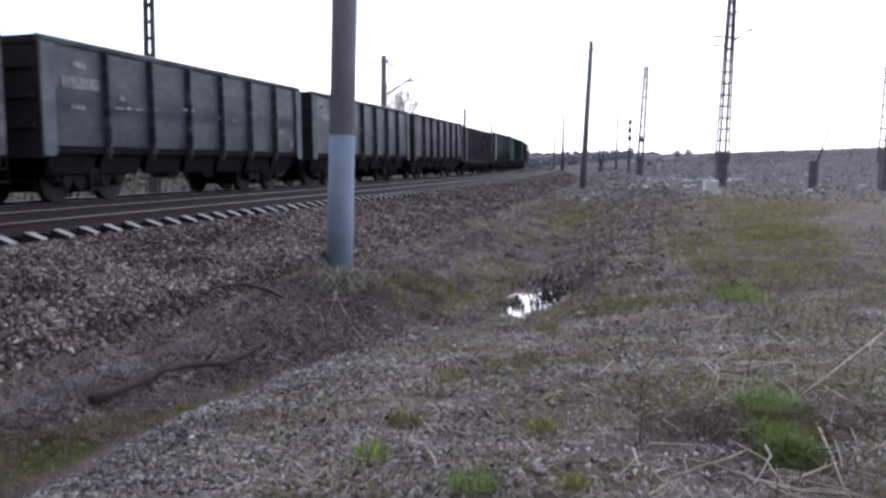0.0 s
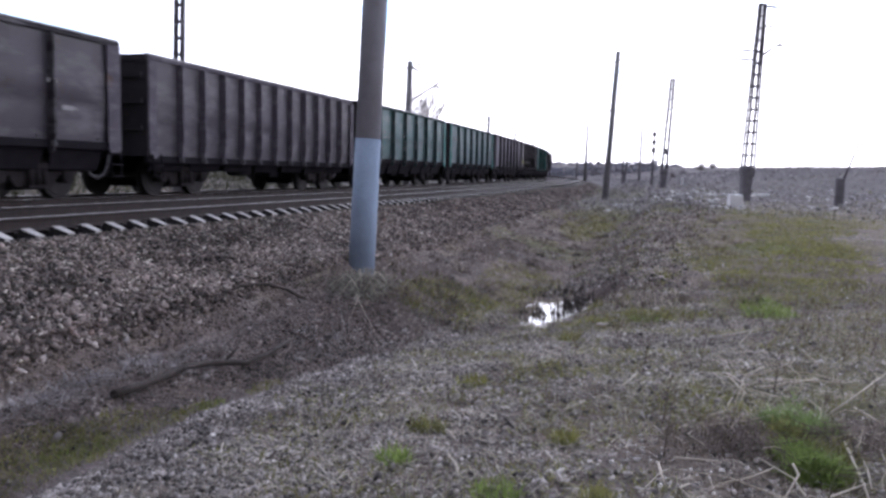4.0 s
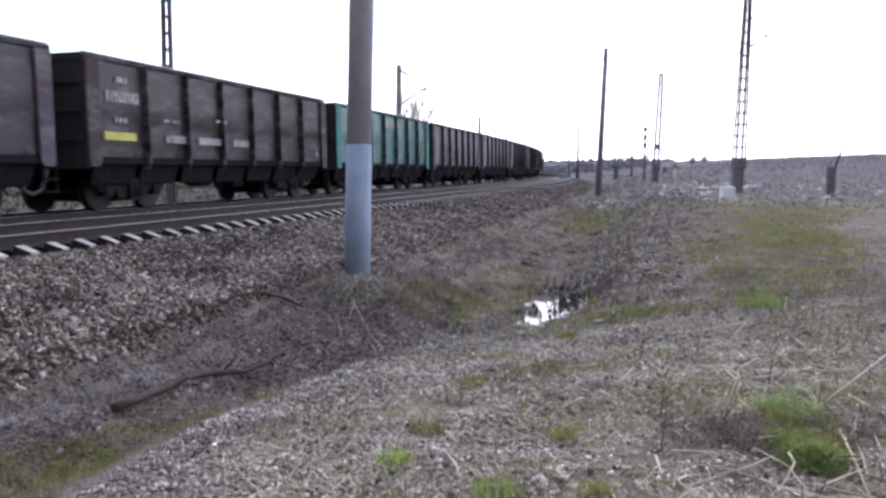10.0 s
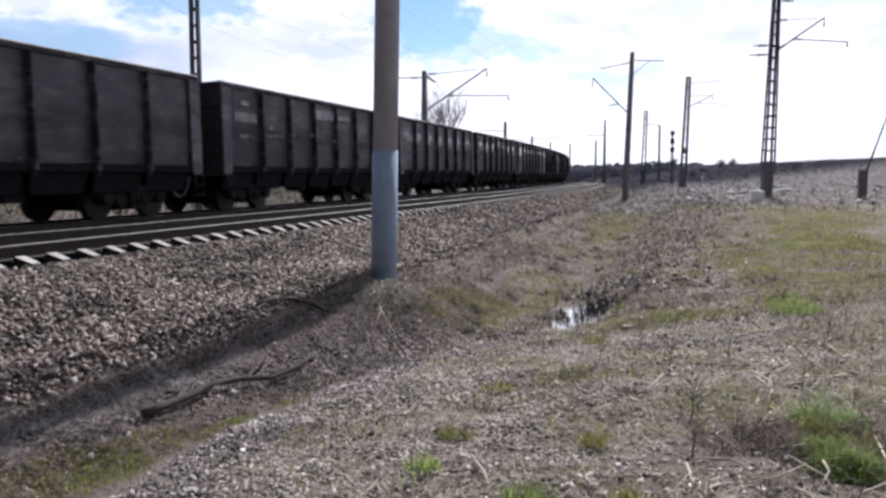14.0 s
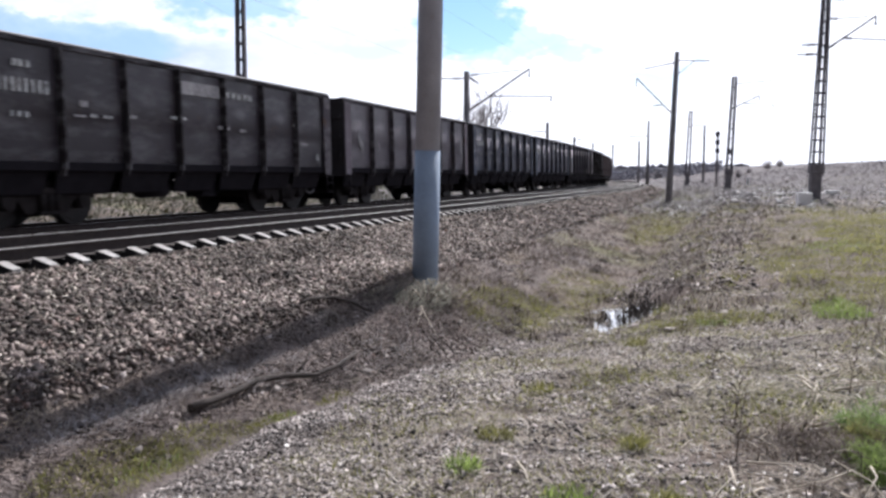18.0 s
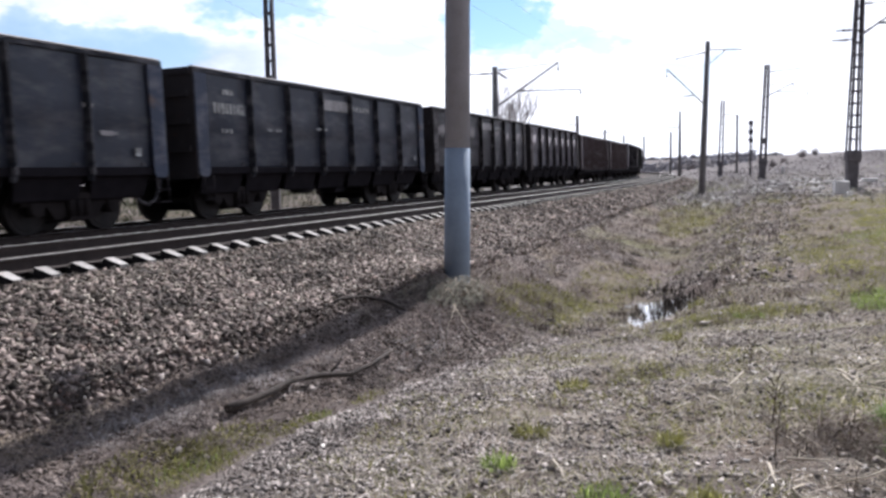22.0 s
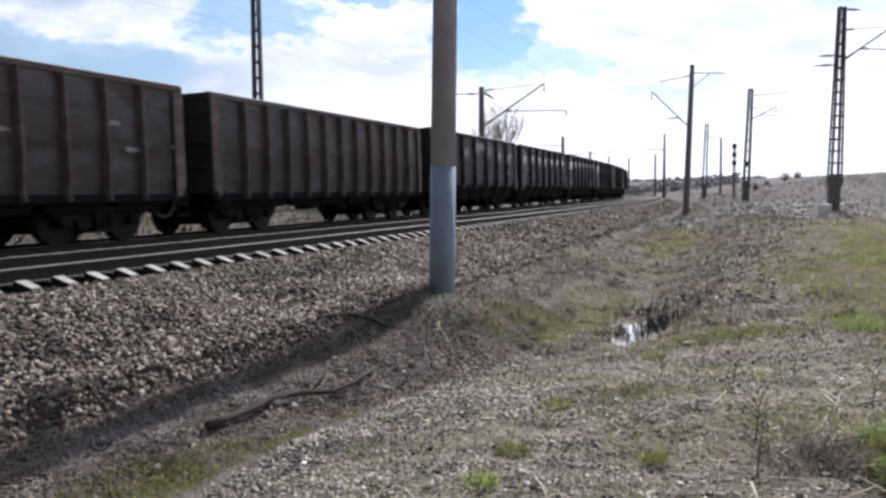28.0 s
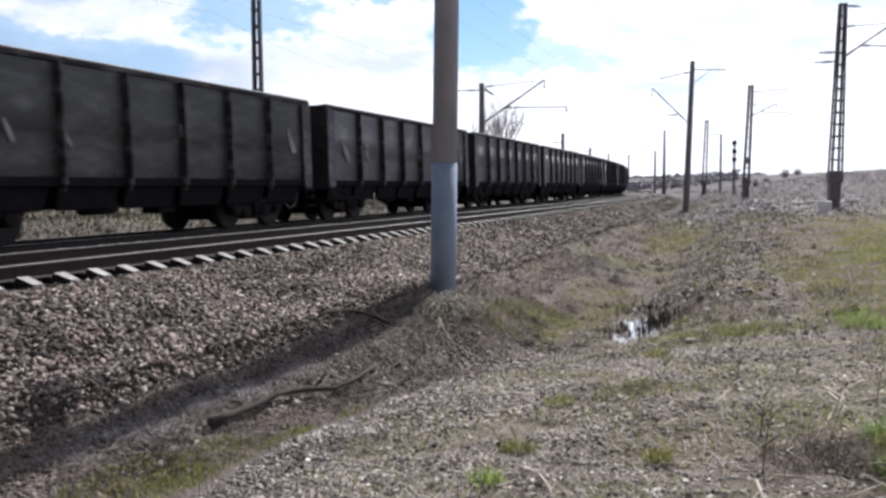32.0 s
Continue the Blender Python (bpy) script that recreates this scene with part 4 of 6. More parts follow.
def bracket(m, start, end, r=0.035, insulator=0.15, name="bracket_arm"):
    """An arm of a mast in the mast's own space, with a ribbed insulator near its foot."""
    bm = bmesh.new()
    tube(bm, start, end, r * 1.15, n=6)
    a = part(name, bm, M_GALV, m)
    if insulator:
        s_, e_ = Vector(start), Vector(end)
        bm = bmesh.new()
        d = (e_ - s_).normalized()
        for k in range(5):
            c = s_ + (e_ - s_) * insulator + d * (0.09 * k)
            tube(bm, c, c + d * 0.03, 0.085, 0.06, n=8)
        part("insulator", bm, M_INSUL, a)
    return a


def dropper(m, at, length=0.35):
    bm = bmesh.new()
    tube(bm, at, (at[0], at[1], at[2] - length), 0.03, n=5)
    tube(bm, (at[0], at[1], at[2] - length), (at[0], at[1], at[2] - length - 0.12), 0.06, 0.04, n=6)
    part("clamp", bm, M_GALV, m)


def cantilever(m, z0, reach, rise, along=0.0, side=1):
    """Slanting tube, tie and registration arm towards the track."""
    tip = (side * reach, along, z0 + rise)
    bracket(m, (side * 0.12, 0, z0), tip, 0.04, 0.08)
    bracket(m, (side * 0.1, 0, z0 + rise * 0.9), (side * reach * 0.85, along * 0.85, z0 + rise * 0.98), 0.018, 0.06, "tie_rod")
    dropper(m, tip)
    k = 0.36
    az = z0 + rise * k
    bracket(m, (side * reach * k, along * k, az), (side * (reach + 1.3), along, az - 0.12), 0.028, 0.03, "registration_arm")
    dropper(m, (side * (reach + 1.3), along, az - 0.12), 0.15)


# the row on the right
la = lattice(10.76, 50.1, 10.35, 0.62, 0.36, 16, lean=1.1, leg=0.11, step=0.62)
cantilever(la, 7.9, 2.6, 1.8)
bracket(la, (-0.15, 0, 8.2), (-1.1, 0, 8.15), 0.03, 0.3)
bracket(la, (-0.15, 0, 7.7), (-1.3, 0, 7.65), 0.03, 0.3)
bracket(la, (0.1, 0, 10.6), (0.9, 0, 10.55), 0.03, 0.3)
lb = lattice(4.78, 88.8, 10.5, 0.70, 0.52, 3, lean=1.7, leg=0.24, step=0.9)
cantilever(lb, 7.9, 2.4, 1.2)
bracket(lb, (0.1, 0, 10.2), (3.4, 0, 10.5), 0.025, 0.1)
bm = bmesh.new()
box(bm, -0.3, 0.3, -0.4, -0.2, 3.3, 3.8, bevel=0.03)
part("switch_box", bm, M_FOUND, lb, "dark steel switch box")
lc = lattice(-2.75, 132.0, 10.4, 0.72, 0.55, 3, lean=1.5, leg=0.2, step=1.1)
bracket(lc, (0.1, 0, 8.9), (1.9, 8.4, 9.2), 0.05, 0)
lattice(-9.31, 26.2, 10.6, 0.36, 0.28, 21, "slender grey steel lattice catenary mast beyond the tracks")
lattice(18.3, 46.3, 9.5, 0.6, 0.38, 20, "grey steel lattice catenary mast on a pale footing")

# concrete poles of the two rows along the tracks
def plain_pole(x, y, top, r0, r1, label, lean=(0, 0)):
    z0 = gz(x, y)
    return concrete_pole(x, y, z0, top - z0, r0, r1, lean=lean, label=label)


pa = plain_pole(1.55, 65.3, 9.9, 0.25, 0.17, "round concrete catenary pole with cross-arms", lean=(0, 1.8))
bracket(pa, (0, 0, 10.45), (2.3, 0.6, 10.45), 0.035, 0)
bracket(pa, (1.2, 0.3, 10.4), (0.1, 0, 9.4), 0.025, 0, "brace")
bracket(pa, (0, 0, 10.3), (-2.2, -0.4, 9.8), 0.03, 0.1)
bracket(pa, (-0.15, 0, 6.6), (-2.75, -0.5, 9.1), 0.04, 0.08)
bracket(pa, (-0.75, -0.15, 7.2), (-1.6, -0.3, 7.1), 0.03, 0.2, "registration_arm")
dropper(pa, (-2.75, -0.5, 9.1), 0.5)
pb = plain_pole(-8.4, 48.0, 6.95, 0.22, 0.16, "round concrete catenary pole with a registration bracket")
zb0 = 4.66 - gz(-8.4, 48.0)
cantilever(pb, zb0, 3.8, 2.3)
bracket(pb, (-0.1, 0, zb0 + 1.9), (-1.9, 0, zb0 + 1.95), 0.03, 0.2)
bracket(pb, (0.1, 0, zb0 + 2.0), (0.7, 0, zb0 + 1.6), 0.05, 0.2)
pc = plain_pole(-6.8, 118.3, 8.3, 0.24, 0.12, "slender concrete catenary pole with a side arm")
bracket(pc, (0, 0, 6.7), (-2.6, 0, 6.7), 0.04, 0)
pd = plain_pole(-14.7, 93.6, 6.75, 0.23, 0.17, "round concrete catenary pole beyond the train")
bracket(pd, (0, 0, 6.9), (-2.9, -1.0, 7.0), 0.035, 0.2)
pe = plain_pole(-21.4, 139.5, 7.2, 0.24, 0.17, "round concrete catenary pole beyond the train")
bracket(pe, (0, 0, 7.6), (4.5, 0.5, 7.9), 0.04, 0.1)
bracket(pe, (0, 0, 7.4), (-3.5, -0.5, 7.6), 0.04, 0.1)
bracket(pe, (0, 0, 6.3), (-1.6, 0, 5.6), 0.12, 0.1)
plain_pole(-27.2, 185.9, 8.0, 0.24, 0.17, "far round concrete catenary pole")
plain_pole(-29.1, 223.0, 8.9, 0.26, 0.18, "far round concrete catenary pole")
plain_pole(-15.0, 169.2, 7.6, 0.24, 0.17, "far round concrete catenary pole")
plain_pole(-1.0, 140.5, 8.75, 0.2, 0.15, "far slender pole joined to a cross-beam")


def build_signal():
    x, y = 2.8, 106.0
    z0 = gz(x, y)
    m = thing("railway_signal", "three-lamp railway signal on a grey steel mast", "railway signal", at=pose(x, y, z0))
    top = 6.3 - z0
    bm = bmesh.new()
    tube(bm, (0, 0, -0.3), (0, 0, top - 0.2), 0.09, n=10)
    part("mast", bm, M_GALV, m)
    for z in (top - 0.5, top - 1.5, top - 2.45):
        bm = bmesh.new()
        tube(bm, (0, -0.1, z), (0, -0.16, z), 0.27, n=16)
        box(bm, -0.2, 0.2, -0.1, 0.2, z - 0.3, z + 0.3, bevel=0.04)
        hd = part("lamp_head", bm, M_STEEL_DARK, m)
        bm = bmesh.new()
        tube(bm, (0, -0.16, z), (0, -0.34, z + 0.01), 0.14, n=12)
        part("hood", bm, M_STEEL_DARK, hd)
    bm = bmesh.new()
    for dx in (-0.18, 0.18):
        tube(bm, (dx, 0.35, 0), (dx, 0.15, top - 0.4), 0.025, n=4)
    for k in range(14):
        z = 0.3 + k * 0.38
        tube(bm, (-0.18, 0.33 - 0.014 * k, z), (0.18, 0.33 - 0.014 * k, z), 0.015, n=4)
    part("ladder", bm, M_GALV, m)


build_signal()

# ---- wires ----
def wire(name, pts, sag, r, label):
    bm = bmesh.new()
    line = []
    for a, b in zip(pts, pts[1:]):
        a, b = Vector(a), Vector(b)
        for k in range(8):
            f = k / 8
            q = a.lerp(b, f)
            line.append((q.x, q.y, q.z - sag * 4 * f * (1 - f)))
    line.append(pts[-1])
    pipe(bm, line, r, n=4)
    tagged(new(name, bm_mesh(name, bm, M_WIRE)), label, "wire")


def track_line(ss, lat, z):
    return [tuple(on_track(s_, lat, z)[0]) for s_ in ss]


SPAN = [-40, 13, 65, 117, 168, 222]
wire("contact_wire", track_line(SPAN, NEAR_LAT, 6.1), 0.05, 0.0035, "thin copper contact wire over the near track")
wire("catenary_wire", track_line(SPAN, NEAR_LAT, 7.8), 0.9, 0.0035, "thin sagging catenary wire over the near track")
FSPAN = [-20, 26, 49, 95, 141, 187, 222]
wire("contact_wire", track_line(FSPAN, FAR_LAT, 5.9), 0.05, 0.0035, "thin copper contact wire over the far track")
wire("catenary_wire", track_line(FSPAN, FAR_LAT, 7.6), 0.7, 0.0035, "thin sagging catenary wire over the far track")
wire("feeder_wire", track_line(FSPAN, 10.6, 7.2), 0.8, 0.005, "dark feeder wire on the far pole row")

# ---- scatter ----
def fast_mesh(name, verts, tris, mat, smooth=False):
    me = bpy.data.meshes.new(name)
    n, k = len(verts), len(tris)
    me.vertices.add(n)
    me.vertices.foreach_set("co", np.ascontiguousarray(verts, dtype=np.float32).ravel())
    me.loops.add(3 * k)
    me.loops.foreach_set("vertex_index", np.ascontiguousarray(tris, dtype=np.int32).ravel())
    me.polygons.add(k)
    me.polygons.foreach_set("loop_start", np.arange(0, 3 * k, 3, dtype=np.int32))
    me.polygons.foreach_set("loop_total", np.full(k, 3, dtype=np.int32))
    if smooth:
        me.polygons.foreach_set("use_smooth", np.ones(k, dtype=bool))
    me.materials.append(mat)
    me.update(calc_edges=True)
    me.validate()
    return me


RNG = np.random.default_rng(7)


def rot_mats(n):
    q = RNG.normal(size=(n, 4))
    q /= np.linalg.norm(q, axis=1)[:, None]
    w, x, y, z = q.T
    return np.stack([np.stack([1 - 2 * (y * y + z * z), 2 * (x * y - z * w), 2 * (x * z + y * w)], 1),
                     np.stack([2 * (x * y + z * w), 1 - 2 * (x * x + z * z), 2 * (y * z - x * w)], 1),
                     np.stack([2 * (x * z - y * w), 2 * (y * z + x * w), 1 - 2 * (x * x + y * y)], 1)], 1)


SHARD_V = np.array([[1, 0, 0], [-0.5, 0.8, 0], [-0.5, -0.8, 0], [0.1, 0, 0.75], [-0.1, 0.1, -0.75]])
SHARD_F = np.array([[0, 1, 3], [1, 2, 3], [2, 0, 3], [1, 0, 4], [2, 1, 4], [0, 2, 4]])


def stones(name, pts, size, mat, label, flat=0.8):
    """One mesh of many angular stones lying on pts."""
    n = len(pts)
    base = SHARD_V[None] + RNG.uniform(-0.3, 0.3, (n, 5, 3))
    base = base * RNG.uniform(0.4, 1.8, (n, 1, 3))
    v = np.einsum("nij,nkj->nki", rot_mats(n), base)
    v[:, :, 2] *= flat
    v = v * size[:, None, None] + pts[:, None, :]
    f = SHARD_F[None] + (np.arange(n) * 5)[:, None, None]
    ob = new(name, fast_mesh(name, v.reshape(-1, 3), f.reshape(-1, 3), mat))
    return tagged(ob, label, "stones", kind="stuff")

def bed_z(u):
    return np.interp(-u, BED_LAT, BED_Z, left=-9, right=-9)


def surface(s_, u):
    """Points on ground or ballast for track coordinates."""
    x, y, th = np.interp(s_, _s, _x), np.interp(s_, _s, _y), np.interp(s_, _s, _th)
    px, py = x + np.cos(th) * u, y + np.sin(th) * u
    z = np.maximum(ground_z(px, py), bed_z(u))
    return np.stack([px, py, z], 1)


def scatter(n, s0, s1, u0, u1, power=1.0):
    """Random points, denser at small s for power over 1."""
    return surface(s0 + (s1 - s0) * RNG.random(n) ** power, RNG.uniform(u0, u1, n))


def clumped(pts, scale, keep, seed=0.0):
    g = np.array([noise.noise(Vector((p[0] * scale, p[1] * scale, seed))) for p in pts])
    return pts[g > keep]


def lying(pts, size, sink=0.25):
    q = pts.copy()
    q[:, 2] += size * sink
    return q


def build_stones():
    p = np.concatenate([scatter(54000, 2.5, 22, 0.46, 2.82), scatter(24000, 22, 60, 0.6, 2.6, 1.3), scatter(7000, 60, 150, 1.0, 2.7, 1.2)])
    sz = 0.019 + 0.038 * RNG.random(len(p)) ** 2.0 * np.clip(p[:, 1] / 18, 1, 2.0)
    s_, u = track_coords(p[:, 0], p[:, 1])
    grimy = RNG.random(len(p)) < np.interp(u, [0.5, 1.5, 2.8], [0.55, 0.28, 0.12])
    stones("ballast_stones", lying(p, sz)[~grimy], sz[~grimy], M_STONE, "loose crushed ballast stones on the embankment shoulder")
    stones("ballast_stones", lying(p, sz)[grimy], sz[grimy], M_GRIMY, "brown grimy ballast stones among the paler ones")
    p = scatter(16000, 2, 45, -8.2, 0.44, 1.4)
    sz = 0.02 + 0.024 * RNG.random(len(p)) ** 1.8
    stones("ballast_stones", lying(p, sz, 0.1), sz, M_DARKSTONE, "dark ballast stones between the sleepers")
    p = scatter(9000, 6, 60, -11.6, -8.2, 1.3)
    sz = 0.02 + 0.05 * RNG.random(len(p)) ** 1.8
    stones("ballast_stones", lying(p, sz), sz, M_GRIMY, "grey-brown stones on the shoulder of the far track")
    # stones that rolled down the bank
    p = np.concatenate([scatter(22000, 3, 24, 2.6, 4.0), scatter(5000, 3, 12, 2.9, 4.1), scatter(9000, 20, 50, 2.3, 4.6)])
    sz = 0.01 + 0.022 * RNG.random(len(p)) ** 2.0 * np.clip(p[:, 1] / 18, 1, 2.2)
    stones("bank_stones", lying(p, sz, 0.12), sz, M_STONE, "scattered stones on the foot of the bank", 0.5)
    # gravel spur by the ditch
    n = 70000
    s_, u = RNG.uniform(3.0, 13.5, n), 4.35 + RNG.gamma(2.0, 0.95, n)
    p = np.concatenate([clumped(surface(s_, u), 0.8, -0.22, 3.0), scatter(9000, 3.4, 10.0, 4.7, 6.2)])
    sz = 0.007 + 0.018 * RNG.random(len(p)) ** 2.4
    stones("gravel", lying(p, sz), sz, M_GRAVEL, "grey gravel on the edge of the ditch")
    p = clumped(scatter(40000, 3.2, 30, 6.0, 13, 1.4), 0.7, -0.1, 5.0)
    sz = 0.006 + 0.02 * RNG.random(len(p)) ** 2.4
    stones("gravel", lying(p, sz), sz, M_GRAVEL, "small stones strewn over the dry field")


build_stones()

M_DRY = material("dry_grass", (0.55, 0.49, 0.395), (0.28, 0.24, 0.195), 0.8, 0.9, vary=0.4, island=True, bump=0, leaf=0.25)
M_SLOPE = material("brown_slope_grass", (0.27, 0.225, 0.205), (0.125, 0.10, 0.092), 0.8, 0.9, vary=0.45, island=True, bump=0, leaf=0.2)
M_FIELD = material("olive_field_grass", (0.085, 0.085, 0.046), (0.045, 0.045, 0.028), 0.6, 0.9, vary=0.35, island=True, bump=0)
M_DEAD = material("dead_brown_stalks", (0.23, 0.185, 0.155), (0.13, 0.105, 0.09), 1.0, 0.9, vary=0.4, island=True, bump=0)
M_GREEN = material("fresh_grass", (0.32, 0.41, 0.12), (0.20, 0.265, 0.08), 1.5, 0.7, vary=0.35, island=True, bump=0, leaf=0.6)
M_OLIVE = material("yellow_green_grass", (0.33, 0.32, 0.115), (0.20, 0.195, 0.075), 1.5, 0.8, vary=0.35, island=True, bump=0, leaf=0.55)
M_FAR = material("grey_winter_grass", (0.36, 0.335, 0.305), (0.22, 0.20, 0.185), 0.12, 0.9, vary=0.22, island=True, bump=0, spots=(0.32, 0.33, 0.17), spot_amount=0.5)
M_STRAW = material("bleached_straw", (0.55, 0.50, 0.445), (0.28, 0.245, 0.22), 2.0, 0.85, vary=0.4, island=True, bump=0, leaf=0.25)
M_DEBRIS = material("grey_brown_dead_stems", (0.29, 0.245, 0.235), (0.11, 0.092, 0.088), 2.0, 0.9, vary=0.5, island=True, bump=0, leaf=0.2)
M_GREYSTEM = material("bleached_grey_stems", (0.42, 0.385, 0.38), (0.2, 0.18, 0.18), 2.0, 0.85, vary=0.4, island=True, bump=0)
M_CHIP = material("pale_split_ballast", (0.56, 0.51, 0.44), (0.34, 0.30, 0.255), 1.2, 0.85, vary=0.5, island=True, bump=0.2)
M_PALE = material("bleached_stalk", (0.66, 0.59, 0.49), (0.45, 0.39, 0.31), 6, 0.8, bump=0.1)
M_BARK = material("grey_brown_bark", (0.115, 0.094, 0.082), (0.045, 0.037, 0.033), 5, 0.9, fine=50, bump=0.6)
M_WOOD = material("weathered_branch_wood", (0.085, 0.068, 0.06), (0.03, 0.025, 0.022), 5, 0.9, fine=50, bump=0.6)
M_BRANCH = material("grey_far_branches", (0.5, 0.46, 0.46), None, 1.0, 0.9, vary=0.3, island=True, bump=0)
M_SCRUB = material("purple_grey_scrub", (0.25, 0.23, 0.24), (0.17, 0.155, 0.163), 0.15, 0.9, vary=0.2, island=True, bump=0)
M_LEAF = material("grey_green_weed_leaves", (0.34, 0.44, 0.17), (0.20, 0.27, 0.11), 6.0, 0.7, vary=0.35, island=True, bump=0, leaf=0.65)
M_TWIG = material("dark_twigs", (0.075, 0.062, 0.055), None, 1.0, 0.9, vary=0.3, island=True, bump=0)


def blades(pts, length, width, upright):
    """Bent blades as (verts, tris): five vertices and three triangles each."""
    n = len(pts)
    az = RNG.uniform(0, 2 * math.pi, n)
    up = np.clip(upright + RNG.normal(0, 0.22, n), 0.05, 1.0)
    d = np.stack([np.cos(az) * np.sqrt(1 - up ** 2), np.sin(az) * np.sqrt(1 - up ** 2), up], 1)
    d2 = d + np.stack([np.cos(az), np.sin(az), np.full(n, -0.55)], 1) * RNG.uniform(0.1, 0.8, n)[:, None]
    d2 /= np.linalg.norm(d2, axis=1)[:, None]
    side_ = np.stack([-np.sin(az + RNG.normal(0, 0.7, n)), np.cos(az), np.zeros(n)], 1) * (width / 2)[:, None]
    mid = pts + d * (length * 0.55)[:, None]
    tip = mid + d2 * (length * 0.45)[:, None]
    v = np.stack([pts - side_, pts + side_, mid - side_ * 0.8, mid + side_ * 0.8, tip], 1)
    v[:, 2:, 2] = np.maximum(v[:, 2:, 2], pts[:, None, 2] + 0.006)
    f = np.array([[0, 1, 3], [0, 3, 2], [2, 3, 4]])[None] + (np.arange(n) * 5)[:, None, None]
    return v.reshape(-1, 3), f.reshape(-1, 3)


def grass(name, pts, lo, hi, width, upright, mat, label):
    n = len(pts)
    v, f = blades(pts, RNG.uniform(lo, hi, n), np.full(n, width) * RNG.uniform(0.6, 1.3, n), upright)
    return tagged(new(name, fast_mesh(name, v, f, mat)), label, "grass", kind="stuff")


def around(cx, cy, rx, ry, n):
    a, r = RNG.uniform(0, 2 * math.pi, n), np.sqrt(RNG.random(n))
    x, y = cx + rx * r * np.cos(a), cy + ry * r * np.sin(a)
    s_, u = track_coords(x, y)
    return np.stack([x, y, np.maximum(ground_z(x, y), bed_z(u))], 1)


def build_grass():
    p = np.concatenate([clumped(scatter(60000, 3.2, 14, 5.6, 12), 0.9, -0.3), clumped(scatter(50000, 12, 40, 6.5, 18, 1.4), 0.4, -0.35), scatter(22000, 12, 30, 7.6, 12.5, 1.2)])
    grass("dry_grass", p, 0.03, 0.12, 0.0055, 0.16, M_DRY, "short matted dry grass over the field")
    p = np.concatenate([clumped(scatter(30000, 3, 16, 2.7, 4.8), 1.1, -0.3, 2.0), scatter(46000, 11, 45, 2.4, 7.4, 1.3)])
    grass("dry_grass", p, 0.06, 0.2, 0.008, 0.3, M_SLOPE, "dry grass on the slopes of the ditch")
    p = np.concatenate([scatter(14000, 34, 110, 7, 40, 1.7), scatter(7000, 40, 120, 2.3, 7)])
    grass("dry_grass", p, 0.15, 0.4, 0.04, 0.5, M_FAR, "rough grey winter grass on the far rise")
    p = np.concatenate([scatter(26000, 46, 170, 4, 60, 1.5), scatter(9000, 120, 330, -4, 110, 1.2)])
    sz = np.clip(p[:, 1] / 60, 1, 3)
    v, f = blades(p, RNG.uniform(0.12, 0.26, len(p)) * sz, 0.04 * sz, 0.4)
    tagged(new("dead_scrub", fast_mesh("dead_scrub", v, f, M_SCRUB)), "purple-grey winter scrub over the far plain", "scrub", kind="stuff")
    p = np.concatenate([scatter(30000, 3, 60, -20, -10.8, 1.2), scatter(8000, 20, 110, -45, -12, 1.3)])
    q = scatter(26000, 8, 130, -70, -14, 1.2)
    grass("dry_grass", q, 0.3, 0.7, 0.09, 0.4, M_FIELD, "rough olive grass over the plain beyond the tracks")
    grass("dry_grass", p, 0.15, 0.45, 0.03, 0.55, M_FIELD, "olive grass beyond the far track")
    # patches of olive green over bank and field
    p = np.concatenate([around(*q) for q in ((11.9, 34, 2.8, 6, 3000), (11.2, 27.5, 1.6, 3, 1800), (10.6, 22.5, 1.2, 4, 2400), (10.7, 19.0, 1.1, 3.5, 2000), (4.0, 41, 1.6, 7, 3600), (4.4, 33, 1.0, 4, 2000), (7.0, 40, 1.0, 5, 1200))])
    grass("yellow_green_grass", clumped(p, 0.7, -0.22, 6.0), 0.07, 0.2, 0.018, 0.5, M_OLIVE, "yellow-green grass on the far bank and field")
    p = np.concatenate([around(*q) for q in ((4.4, 13.6, 0.7, 1.5, 2600), (4.9, 17.0, 0.8, 2.2, 1500), (3.8, 36.5, 0.8, 3.5, 1200), (9.7, 14.6, 1.1, 2.0, 2600), (7.7, 11.4, 0.9, 0.5, 900), (8.9, 17.2, 0.8, 1.6, 1200))])
    grass("yellow_green_grass", clumped(p, 1.2, -0.25, 7.0), 0.05, 0.16, 0.011, 0.5, M_OLIVE, "yellow-green grass near the puddle")
    # grey scrub at the ditch's far lip
    p = np.concatenate([around(*q) for q in ((6.6, 43, 1.6, 5, 1500), (8.6, 41, 1.2, 3, 700), (3.0, 58, 2.0, 10, 1500))])
    grass("dead_scrub", p, 0.12, 0.3, 0.016, 0.6, M_SCRUB, "grey dead scrub along the ditch")
    # matted straw at the foot of the bank
    p = clumped(scatter(14000, 3.3, 13, 3.05, 4.2), 1.5, -0.05, 9.0)
    grass("straw", p, 0.08, 0.3, 0.0055, 0.22, M_DEBRIS, "grey-brown dead stems matted at the foot of the bank")
    p = clumped(scatter(7000, 3.3, 11, 5.5, 10.5), 1.0, 0.0, 11.0)
    grass("straw", p, 0.06, 0.2, 0.0035, 0.12, M_STRAW, "bleached straw strewn over the stony field")
    # crumbled litter: twig ends, straw bits, green shoots
    p = np.concatenate([scatter(50000, 3.1, 14, 5.2, 11.5, 1.3), scatter(16000, 3.0, 14, 2.9, 5.4)])
    grass("twig_litter", clumped(p, 2.2, -0.2, 13.0), 0.03, 0.12, 0.006, 0.12, M_TWIG, "dark crumbled twig litter on the ground")
